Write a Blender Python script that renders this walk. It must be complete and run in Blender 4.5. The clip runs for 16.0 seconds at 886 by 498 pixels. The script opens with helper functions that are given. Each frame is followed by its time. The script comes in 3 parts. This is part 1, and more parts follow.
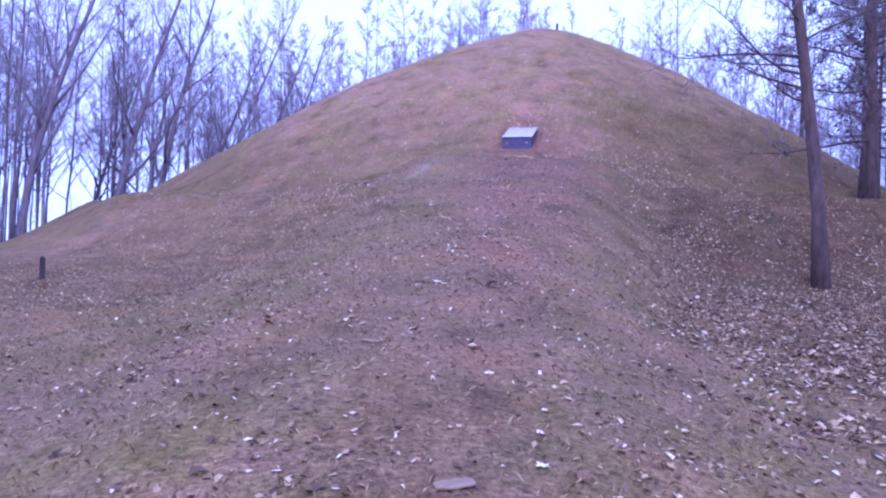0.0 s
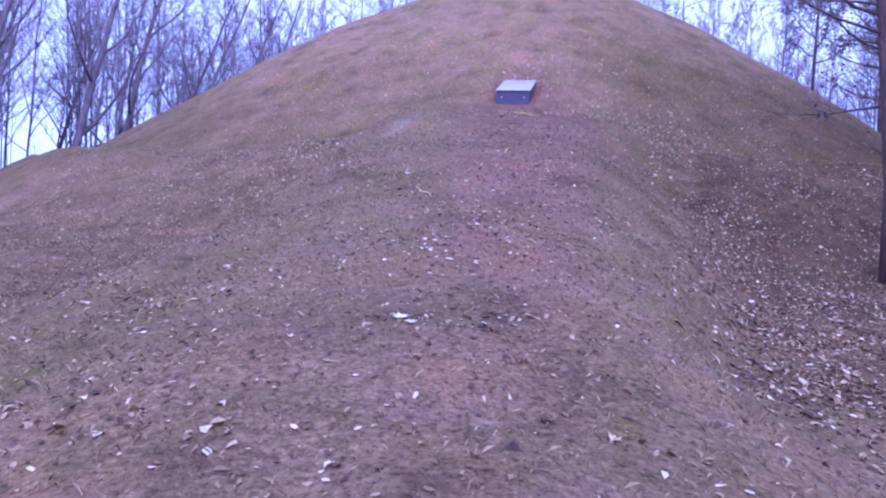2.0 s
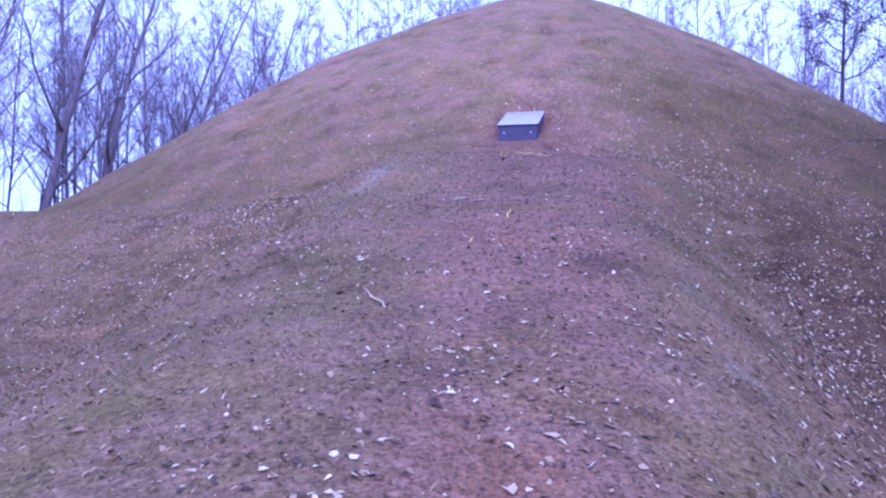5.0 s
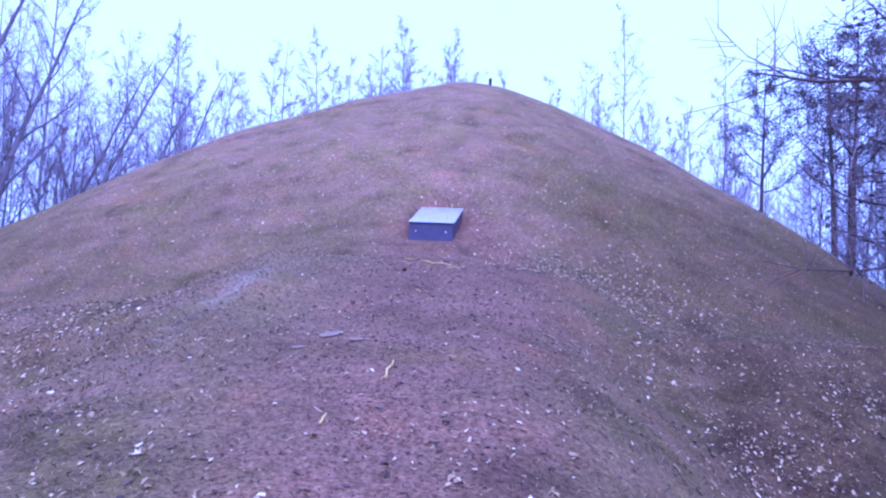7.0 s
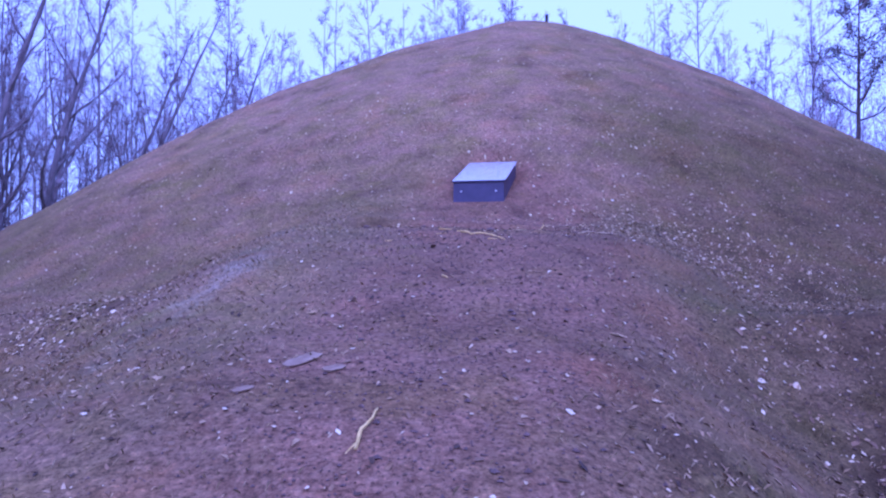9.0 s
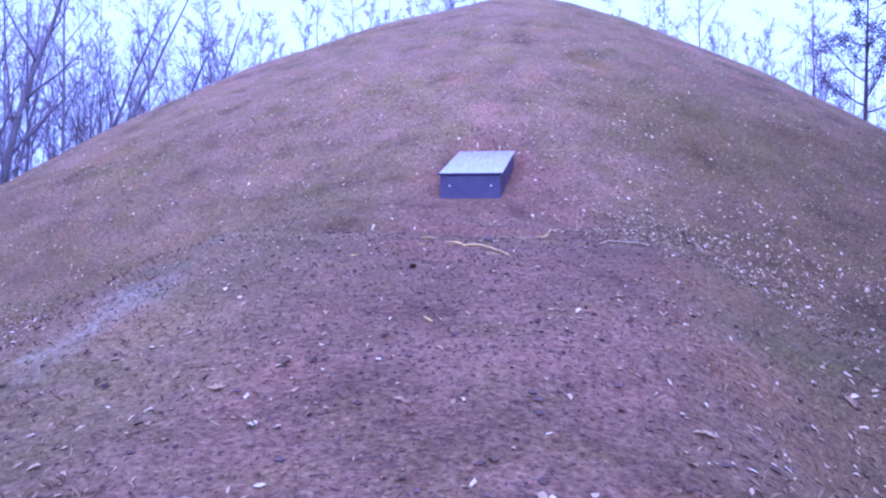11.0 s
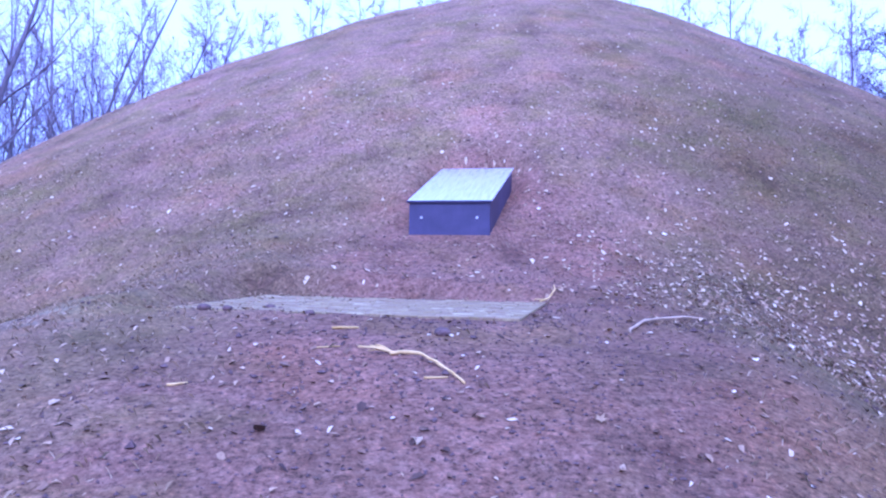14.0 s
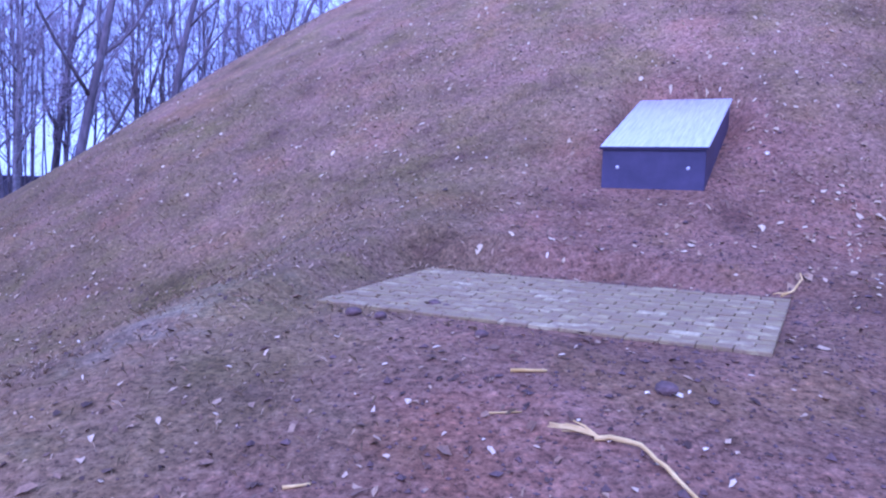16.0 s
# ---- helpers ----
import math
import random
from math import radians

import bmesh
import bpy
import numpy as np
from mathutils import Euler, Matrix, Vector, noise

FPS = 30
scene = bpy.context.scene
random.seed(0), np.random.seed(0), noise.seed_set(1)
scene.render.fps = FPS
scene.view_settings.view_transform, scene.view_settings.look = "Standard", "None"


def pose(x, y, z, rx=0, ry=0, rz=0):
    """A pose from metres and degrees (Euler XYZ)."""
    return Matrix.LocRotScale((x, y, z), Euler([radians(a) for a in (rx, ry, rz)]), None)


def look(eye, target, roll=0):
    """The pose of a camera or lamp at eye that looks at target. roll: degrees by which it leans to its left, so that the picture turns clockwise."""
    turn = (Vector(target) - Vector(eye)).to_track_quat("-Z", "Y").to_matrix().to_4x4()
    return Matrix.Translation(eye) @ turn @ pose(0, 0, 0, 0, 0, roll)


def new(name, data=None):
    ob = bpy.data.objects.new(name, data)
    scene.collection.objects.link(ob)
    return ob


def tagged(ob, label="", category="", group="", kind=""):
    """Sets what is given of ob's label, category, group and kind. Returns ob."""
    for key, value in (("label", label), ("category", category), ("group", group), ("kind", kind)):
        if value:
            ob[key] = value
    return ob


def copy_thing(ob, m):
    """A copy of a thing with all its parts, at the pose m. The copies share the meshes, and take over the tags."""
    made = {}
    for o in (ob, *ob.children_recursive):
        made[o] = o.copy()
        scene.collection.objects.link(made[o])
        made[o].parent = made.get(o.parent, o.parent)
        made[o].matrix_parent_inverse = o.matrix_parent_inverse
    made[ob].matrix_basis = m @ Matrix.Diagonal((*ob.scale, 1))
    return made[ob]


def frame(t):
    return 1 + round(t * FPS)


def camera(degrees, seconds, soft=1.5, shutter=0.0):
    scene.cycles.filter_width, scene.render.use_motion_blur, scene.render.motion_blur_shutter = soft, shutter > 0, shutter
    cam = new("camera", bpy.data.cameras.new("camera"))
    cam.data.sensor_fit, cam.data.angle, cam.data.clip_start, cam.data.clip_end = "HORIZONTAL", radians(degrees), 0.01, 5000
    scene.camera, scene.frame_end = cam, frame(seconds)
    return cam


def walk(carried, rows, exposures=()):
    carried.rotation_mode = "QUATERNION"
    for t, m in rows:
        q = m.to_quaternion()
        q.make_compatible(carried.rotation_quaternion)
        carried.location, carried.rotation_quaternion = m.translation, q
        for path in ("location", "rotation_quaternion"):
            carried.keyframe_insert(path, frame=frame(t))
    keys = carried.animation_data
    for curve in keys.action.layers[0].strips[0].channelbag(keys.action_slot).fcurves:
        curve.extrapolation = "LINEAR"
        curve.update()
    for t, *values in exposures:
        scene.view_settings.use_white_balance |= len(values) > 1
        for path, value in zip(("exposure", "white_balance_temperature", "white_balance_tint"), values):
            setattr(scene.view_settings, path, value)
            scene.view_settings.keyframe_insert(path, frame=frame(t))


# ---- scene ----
cam = camera(60.3, 16.0, soft=2.2)
PATH = [
    (0, (0.165, -0.172, 1.475), (0.084, 1.826, 1.513), 1.6),
    (0.5, (0.164, 0.639, 1.549), (0.112, 2.638, 1.535), 3.4),
    (1, (0.104, 1.423, 1.743), (0.06, 3.422, 1.698), 3.2),
    (1.5, (0.13, 2.335, 1.863), (-0.016, 4.329, 1.839), 2.3),
    (2, (0.151, 3.144, 1.926), (0.107, 5.142, 1.852), 2.5),
    (2.5, (0.134, 3.946, 2.037), (0.028, 5.943, 2.009), 2.0),
    (3, (0.162, 4.685, 2.221), (0.033, 6.68, 2.196), 2.6),
    (3.5, (0.18, 5.262, 2.507), (0.102, 7.261, 2.491), 0.9),
    (3.7, (0.187, 5.53, 2.528), (0.053, 7.525, 2.573), 1.1),
    (5.8, (0.682, 8.183, 3.0), (0.703, 10.183, 2.993), -0.0),
    (6, (0.731, 8.493, 3.096), (0.803, 10.491, 3.135), 0.6),
    (6.5, (0.873, 9.215, 3.285), (0.94, 11.213, 3.341), -0.1),
    (7, (0.906, 9.728, 3.481), (1.02, 11.712, 3.71), 3.3),
    (7.5, (1.063, 10.218, 3.518), (1.099, 12.195, 3.818), -0.7),
    (8, (1.173, 10.832, 3.675), (1.229, 12.802, 4.013), 2.6),
    (8.5, (1.228, 11.502, 3.817), (1.336, 13.488, 4.023), 2.4),
    (9, (1.457, 12.13, 3.959), (1.386, 14.126, 4.062), 0.5),
    (9.2, (1.491, 12.336, 3.989), (1.418, 14.329, 4.132), 2.7),
    (11.3, (1.37, 14.91, 4.457), (1.338, 16.91, 4.488), 0.9),
    (11.5, (1.444, 15.067, 4.508), (1.367, 17.066, 4.489), 0.2),
    (12, (1.534, 15.719, 4.647), (1.471, 17.715, 4.756), 3.0),
    (12.5, (1.606, 16.271, 4.786), (1.55, 18.266, 4.92), 1.3),
    (13, (1.771, 16.841, 4.953), (1.675, 18.834, 5.098), 0.7),
    (13.5, (1.864, 17.519, 5.006), (1.854, 19.519, 5.039), 0.9),
    (14, (1.947, 18.041, 5.137), (1.865, 20.038, 5.223), 1.2),
    (14.5, (1.933, 18.466, 5.288), (1.75, 20.455, 5.385), 2.6),
    (15, (1.997, 18.867, 5.473), (1.765, 20.85, 5.581), 2.9),
    (15.5, (1.818, 19.116, 5.626), (1.535, 21.095, 5.596), 5.1),
    (16, (1.64, 19.46, 5.72), (1.116, 21.387, 5.55), 1.7),
]
EXPOSURES = [(0.0, 0.48, 4660, 79), (3.5, 0.43, 4540, 79), (6.0, 0.46, 4400, 80), (7.0, 0.45, 4280, 77), (8.0, 0.48, 4280, 76), (8.5, -0.06, 4320, 82), (9.0, -0.02, 4300, 84),
             (11.3, 0.56, 4340, 77), (12.5, 0.7, 4200, 71), (14.5, 0.68, 4220, 73), (15.0, 0.58, 4240, 75), (15.5, 0.3, 4300, 79), (16.0, 0.3, 4350, 79)]
walk(cam, [(t, look(eye, target, roll)) for t, eye, target, roll in PATH], EXPOSURES)

# ---- light: a bright overcast sky, no hard shadows ----
SUN_EL, SUN_ROT = radians(38), radians(200)
world = bpy.data.worlds.new("overcast_sky")
scene.world = world
world.use_nodes = True
wn, wl = world.node_tree.nodes, world.node_tree.links
wn.clear()
w_out = wn.new("ShaderNodeOutputWorld")
w_bg = wn.new("ShaderNodeBackground")
w_sky = wn.new("ShaderNodeTexSky")
w_sky.sky_type = "NISHITA"
w_sky.sun_disc = False
w_sky.sun_elevation, w_sky.sun_rotation = SUN_EL, SUN_ROT
w_sky.air_density, w_sky.dust_density, w_sky.ozone_density = 1.0, 6.0, 1.0
w_mix = wn.new("ShaderNodeMixRGB")
w_mix.inputs[0].default_value = 0.75
w_mix.inputs[2].default_value = (7.4, 10.3, 10.1, 1)
wl.new(w_sky.outputs[0], w_mix.inputs[1])
wl.new(w_mix.outputs[0], w_bg.inputs[0])
w_bg.inputs[1].default_value = 0.12
wl.new(w_bg.outputs[0], w_out.inputs[0])
sun = new("sun", bpy.data.lights.new("sun", "SUN"))
sun.data.energy, sun.data.angle, sun.data.color = 0.7, radians(40), (1.0, 0.96, 0.9)
sun.rotation_euler = (radians(90) - SUN_EL, 0, radians(20))


# ---- materials ----
def nodes_of(name, rough=0.9, metal=0.0):
    m = bpy.data.materials.new(name)
    m.use_nodes = True
    n, l = m.node_tree.nodes, m.node_tree.links
    b = n["Principled BSDF"]
    b.inputs["Roughness"].default_value = rough
    b.inputs["Metallic"].default_value = metal
    return m, n, l, b


def ramp_node(n, stops):
    r = n.new("ShaderNodeValToRGB")
    e = r.color_ramp.elements
    while len(e) < len(stops):
        e.new(0.5)
    for k, (p, c) in zip(e, stops):
        k.position, k.color = p, (*c, 1)
    return r


def noise_node(n, l, scale, detail=6.0, rough=0.6, coord=None):
    t = n.new("ShaderNodeTexNoise")
    t.inputs["Scale"].default_value = scale
    t.inputs["Detail"].default_value = detail
    t.inputs["Roughness"].default_value = rough
    if coord:
        l.new(coord, t.inputs["Vector"])
    return t


def bumped(n, l, b, height, strength, distance):
    k = n.new("ShaderNodeBump")
    k.inputs["Strength"].default_value = strength
    k.inputs["Distance"].default_value = distance
    l.new(height, k.inputs["Height"])
    l.new(k.outputs[0], b.inputs["Normal"])


def mixed(n, l, fac, a, b, kind="MIX"):
    m = n.new("ShaderNodeMixRGB")
    m.blend_type = kind
    for socket, value in zip(m.inputs, (fac, a, b)):
        if isinstance(value, (int, float)):
            socket.default_value = value
        elif isinstance(value, tuple):
            socket.default_value = (*value, 1)
        else:
            l.new(value, socket)
    return m.outputs[0]


def plain_material(name, low, high, scale=8.0, rough=0.85, metal=0.0, bump=0.3, distance=0.01, stretch=None):
    m, n, l, b = nodes_of(name, rough, metal)
    co = n.new("ShaderNodeTexCoord").outputs["Object"]
    if stretch:
        mp = n.new("ShaderNodeMapping")
        mp.inputs["Scale"].default_value = stretch
        l.new(co, mp.inputs[0])
        co = mp.outputs[0]
    t = noise_node(n, l, scale, coord=co)
    t2 = noise_node(n, l, scale * 0.17, 3, coord=co)
    r = ramp_node(n, [(0.3, low), (0.7, high)])
    l.new(t.outputs[0], r.inputs[0])
    r2 = ramp_node(n, [(0.3, (0.75, 0.75, 0.75)), (0.7, (1.15, 1.15, 1.15))])
    l.new(t2.outputs[0], r2.inputs[0])
    l.new(mixed(n, l, 1.0, r.outputs[0], r2.outputs[0], "MULTIPLY"), b.inputs["Base Color"])
    bumped(n, l, b, t.outputs[0], bump, distance)
    return m


def island_material(name, stops, rough=0.8, by_object=False):
    m, n, l, b = nodes_of(name, rough)
    r = ramp_node(n, stops)
    if by_object:
        l.new(n.new("ShaderNodeObjectInfo").outputs["Random"], r.inputs[0])
    else:
        l.new(n.new("ShaderNodeNewGeometry").outputs["Random Per Island"], r.inputs[0])
    t = noise_node(n, l, 60.0, 3, coord=n.new("ShaderNodeTexCoord").outputs["Object"])
    r2 = ramp_node(n, [(0.3, (0.7, 0.7, 0.7)), (0.75, (1.1, 1.1, 1.1))])
    l.new(t.outputs[0], r2.inputs[0])
    l.new(mixed(n, l, 1.0, r.outputs[0], r2.outputs[0], "MULTIPLY"), b.inputs["Base Color"])
    return m


def ground_material():
    m, n, l, b = nodes_of("turf_and_soil", 0.95)
    b.inputs["Specular IOR Level"].default_value = 0.15
    co = n.new("ShaderNodeTexCoord").outputs["Object"]
    fine, mid, wide = (noise_node(n, l, s, d, r, co) for s, d, r in ((14, 8, 0.7), (2.2, 6, 0.65), (0.33, 4, 0.55)))
    turf = ramp_node(n, [(0.25, (0.12, 0.075, 0.043)), (0.5, (0.245, 0.156, 0.098)), (0.78, (0.4, 0.275, 0.175))])
    l.new(fine.outputs[0], turf.inputs[0])
    green = ramp_node(n, [(0.3, (0.12, 0.09, 0.03)), (0.7, (0.27, 0.212, 0.085))])
    l.new(fine.outputs[0], green.inputs[0])
    patch = ramp_node(n, [(0.42, (0, 0, 0)), (0.62, (1, 1, 1))])
    l.new(mid.outputs[0], patch.inputs[0])
    broad = ramp_node(n, [(0.4, (0, 0, 0)), (0.65, (1, 1, 1))])
    l.new(wide.outputs[0], broad.inputs[0])
    both = mixed(n, l, 0.5, patch.outputs[0], broad.outputs[0])
    grass = mixed(n, l, both, turf.outputs[0], green.outputs[0])
    soil = ramp_node(n, [(0.28, (0.128, 0.067, 0.042)), (0.5, (0.242, 0.14, 0.09)), (0.75, (0.365, 0.23, 0.155))])
    l.new(fine.outputs[0], soil.inputs[0])
    sand = ramp_node(n, [(0.3, (0.21, 0.165, 0.115)), (0.7, (0.38, 0.325, 0.25))])
    l.new(fine.outputs[0], sand.inputs[0])
    attr = n.new("ShaderNodeAttribute")
    attr.attribute_name = "wear_and_haze"
    sep = n.new("ShaderNodeSeparateColor")
    l.new(attr.outputs["Color"], sep.inputs[0])

    def edged(channel):
        a = n.new("ShaderNodeMath")
        a.operation = "MULTIPLY_ADD"
        l.new(mid.outputs[0], a.inputs[0])
        a.inputs[1].default_value = 1.3
        l.new(sep.outputs[channel], a.inputs[2])
        r = ramp_node(n, [(0.66, (0, 0, 0)), (0.98, (1, 1, 1))])
        half = n.new("ShaderNodeMath")
        half.operation = "MULTIPLY"
        l.new(a.outputs[0], half.inputs[0])
        half.inputs[1].default_value = 0.75
        l.new(half.outputs[0], r.inputs[0])
        return r.outputs[0]

    blotch = ramp_node(n, [(0.33, (0.52, 0.48, 0.48)), (0.43, (0.85, 0.84, 0.77)), (0.53, (1.04, 1.0, 0.98)), (0.67, (1.3, 1.22, 1.2))])
    l.new(noise_node(n, l, 0.9, 5, 0.68, co).outputs[0], blotch.inputs[0])
    specks = ramp_node(n, [(0.38, (0.2, 0.18, 0.18)), (0.48, (0.9, 0.9, 0.9)), (0.56, (1.05, 1.05, 1.05)), (0.65, (1.85, 1.7, 1.55))])
    l.new(noise_node(n, l, 30, 6, 0.8, co).outputs[0], specks.inputs[0])
    col = mixed(n, l, edged(0), grass, soil.outputs[0])
    col = mixed(n, l, edged(1), col, sand.outputs[0])
    litter = ramp_node(n, [(0.3, (0.062, 0.035, 0.024)), (0.7, (0.19, 0.112, 0.07))])
    l.new(noise_node(n, l, 9, 6, 0.75, co).outputs[0], litter.inputs[0])
    col = mixed(n, l, edged(2), col, litter.outputs[0])
    tints = ramp_node(n, [(0.34, (1.1, 0.98, 0.84)), (0.46, (1.02, 1.0, 0.96)), (0.54, (0.99, 1.0, 0.98)), (0.66, (0.95, 1.02, 0.76))])
    l.new(noise_node(n, l, 0.75, 5, 0.62, co).outputs[0], tints.inputs[0])
    col = mixed(n, l, 0.85, col, tints.outputs[0], "MULTIPLY")
    col = mixed(n, l, 0.85, col, blotch.outputs[0], "MULTIPLY")
    col = mixed(n, l, 0.82, col, specks.outputs[0], "MULTIPLY")
    # Alpha tone: glare haze painted pale up the mound, right flank darker green.
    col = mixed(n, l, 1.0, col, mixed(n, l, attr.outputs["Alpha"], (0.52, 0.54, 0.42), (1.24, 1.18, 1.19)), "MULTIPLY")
    l.new(col, b.inputs["Base Color"])
    bumped(n, l, b, fine.outputs[0], 0.42, 0.03)
    return m


M_GROUND = ground_material()
M_LEAF = island_material("fallen_leaf", [(0.0, (0.06, 0.032, 0.02)), (0.3, (0.15, 0.082, 0.042)), (0.6, (0.3, 0.175, 0.085)), (0.82, (0.5, 0.35, 0.18)), (0.93, (0.72, 0.56, 0.33)), (1.0, (0.85, 0.74, 0.5))])
M_LEAF_ONE = island_material("pale_fallen_leaf", [(0.0, (0.42, 0.27, 0.12)), (0.35, (0.58, 0.43, 0.22)), (0.7, (0.72, 0.59, 0.36)), (1.0, (0.86, 0.77, 0.55))], by_object=True)
M_LEAF_PALE = island_material("pale_leaf_scraps", [(0.0, (0.284, 0.164, 0.0748)), (0.45, (0.412, 0.268, 0.129)), (0.75, (0.568, 0.423, 0.218)), (1.0, (0.784, 0.639, 0.354))])
M_GRASS = island_material("dry_grass", [(0.0, (0.134, 0.09, 0.034)), (0.5, (0.278, 0.185, 0.0808)), (0.85, (0.433, 0.3, 0.145)), (1.0, (0.577, 0.44, 0.246))])
# Bark lightened towards lilac: sky glare mixed into its base colour.
M_BARK = plain_material("grey_bark", (0.12, 0.1, 0.106), (0.27, 0.23, 0.24), 6, 0.95, bump=0.6, distance=0.03, stretch=(1, 1, 0.25))
M_BIRCH = plain_material("birch_bark", (0.2, 0.17, 0.172), (0.46, 0.42, 0.425), 4, 0.85, bump=0.4, distance=0.01, stretch=(1, 1, 2.5))
M_LARCH = plain_material("larch_bark", (0.055, 0.036, 0.03), (0.15, 0.1, 0.085), 9, 0.95, bump=0.9, distance=0.04, stretch=(1, 1, 0.3))
# Twigs pale lavender, the haze of the bright sky put into their colour.
M_TWIG = plain_material("bare_twigs", (0.28, 0.225, 0.25), (0.48, 0.4, 0.44), 3, 0.9, bump=0.0)
M_TWIG_DARK = plain_material("dark_twigs", (0.17, 0.132, 0.14), (0.34, 0.27, 0.28), 3, 0.9, bump=0.0)
M_NEEDLE = island_material("pine_needles", [(0.0, (0.05, 0.05, 0.045)), (1.0, (0.12, 0.115, 0.095))])
M_LID = plain_material("brushed_sheet_metal", (0.7, 0.69, 0.69), (0.76, 0.75, 0.75), 22, 0.24, 0.6, 0.02, 0.002, stretch=(12, 0.7, 1))
M_BOX = plain_material("dark_blue_grey_painted_steel", (0.05, 0.044, 0.085), (0.085, 0.072, 0.13), 5, 0.5, 0.1, 0.1, 0.003)
M_BOLT = plain_material("bright_steel", (0.75, 0.75, 0.75), (0.9, 0.9, 0.9), 30, 0.35, 0.6, 0.0)
M_POST = plain_material("tarred_wood", (0.02, 0.016, 0.016), (0.06, 0.045, 0.04), 10, 0.9, bump=0.4, distance=0.01, stretch=(1, 1, 0.2))
M_STICK = plain_material("peeled_straw_wood", (0.58, 0.37, 0.08), (0.86, 0.64, 0.22), 12, 0.7, bump=0.3, distance=0.005)
M_STICK_GREY = plain_material("weathered_stick", (0.48, 0.33, 0.17), (0.72, 0.55, 0.33), 14, 0.8, bump=0.3, distance=0.005)
M_CLOD = plain_material("dark_earth", (0.085, 0.052, 0.041), (0.19, 0.118, 0.094), 16, 0.95, bump=0.6, distance=0.02)
M_BARKBIT = plain_material("grey_flat_bark", (0.24, 0.15, 0.085), (0.38, 0.265, 0.165), 9, 0.9, bump=0.5, distance=0.01)
M_FARWALL = plain_material("dark_render", (0.06, 0.055, 0.07), (0.11, 0.1, 0.12), 0.7, 0.9, bump=0.1)
M_BED = plain_material("bedding_sand", (0.16, 0.11, 0.08), (0.27, 0.19, 0.14), 25, 0.95)


def paver_material():
    m, n, l, b = nodes_of("grey_concrete_paver", 0.85)
    co = n.new("ShaderNodeTexCoord").outputs["Object"]
    rnd = n.new("ShaderNodeObjectInfo").outputs["Random"]
    tone = ramp_node(n, [(0.0, (0.28, 0.215, 0.075)), (0.5, (0.37, 0.3, 0.11)), (0.85, (0.47, 0.395, 0.16)), (1.0, (0.67, 0.59, 0.29))])
    l.new(rnd, tone.inputs[0])
    shift = n.new("ShaderNodeVectorMath")
    l.new(co, shift.inputs[0])
    comb = n.new("ShaderNodeCombineXYZ")
    big = n.new("ShaderNodeMath")
    big.operation = "MULTIPLY"
    l.new(rnd, big.inputs[0])
    big.inputs[1].default_value = 50
    l.new(big.outputs[0], comb.inputs[0])
    l.new(comb.outputs[0], shift.inputs[1])
    dirt = noise_node(n, l, 9, 6, 0.7, shift.outputs[0])
    mask = ramp_node(n, [(0.36, (0.1, 0.1, 0.1)), (0.56, (0.95, 0.95, 0.95))])
    l.new(dirt.outputs[0], mask.inputs[0])
    grain = noise_node(n, l, 90, 4, 0.6, shift.outputs[0])
    g = ramp_node(n, [(0.3, (0.8, 0.8, 0.8)), (0.7, (1.1, 1.1, 1.1))])
    l.new(grain.outputs[0], g.inputs[0])
    base = mixed(n, l, 1.0, tone.outputs[0], g.outputs[0], "MULTIPLY")
    l.new(mixed(n, l, mask.outputs[0], base, (0.26, 0.18, 0.085)), b.inputs["Base Color"])
    bumped(n, l, b, grain.outputs[0], 0.3, 0.003)
    return m


M_PAVER = paver_material()


# ---- mesh helpers ----
def part(name, bm, material, parent=None, label=""):
    me = bpy.data.meshes.new(name)
    bm.to_mesh(me)
    bm.free()
    me.materials.append(material)
    ob = new(name, me)
    if parent:
        ob.parent = parent
    return tagged(ob, label)


def data_part(name, verts, faces, material, parent=None, label="", smooth=False):
    me = bpy.data.meshes.new(name)
    me.from_pydata(verts if isinstance(verts, list) else verts.tolist(), [], faces if isinstance(faces, list) else faces.tolist())
    me.materials.append(material)
    if smooth:
        me.polygons.foreach_set("use_smooth", [True] * len(me.polygons))
    ob = new(name, me)
    if parent:
        ob.parent = parent
    return tagged(ob, label)


def slab(bm, size, m, bevel=0.0):
    made = bmesh.ops.create_cube(bm, size=1, matrix=m @ Matrix.Diagonal((*size, 1)))["verts"]
    if bevel:
        edges = {e for v in made for e in v.link_edges}
        bmesh.ops.bevel(bm, geom=list(edges), offset=bevel, segments=2, affect="EDGES")


class Tubes:
    """Collects tapered tubes along polylines into one mesh."""

    def __init__(self):
        self.v, self.f = [], []

    def add(self, pts, radii, sides=5):
        first = len(self.v)
        for k, p in enumerate(pts):
            a, b = pts[max(k - 1, 0)], pts[min(k + 1, len(pts) - 1)]
            d = (b - a).normalized()
            u = d.cross(Vector((0.31, 0.95, 0.11)) if abs(d.y) < 0.9 else Vector((1, 0, 0))).normalized()
            w = d.cross(u)
            for s in range(sides):
                c = 2 * math.pi * s / sides
                self.v.append(tuple(p + (u * math.cos(c) + w * math.sin(c)) * radii[k]))
        for k in range(len(pts) - 1):
            for s in range(sides):
                a, b = first + k * sides + s, first + k * sides + (s + 1) % sides
                self.f.append((a, b, b + sides, a + sides))
        end = first + (len(pts) - 1) * sides
        self.f.append(tuple(range(end, end + sides)))
        self.f.append(tuple(range(first + sides - 1, first - 1, -1)))

    def ribbon(self, a, b, w):
        k, s = len(self.v), (b - a).cross(Vector((0.4, 0.5, 0.77))).normalized() * w
        self.v += [tuple(a - s), tuple(a + s), tuple(b + s * 0.5), tuple(b - s * 0.5)]
        self.f.append((k, k + 1, k + 2, k + 3))


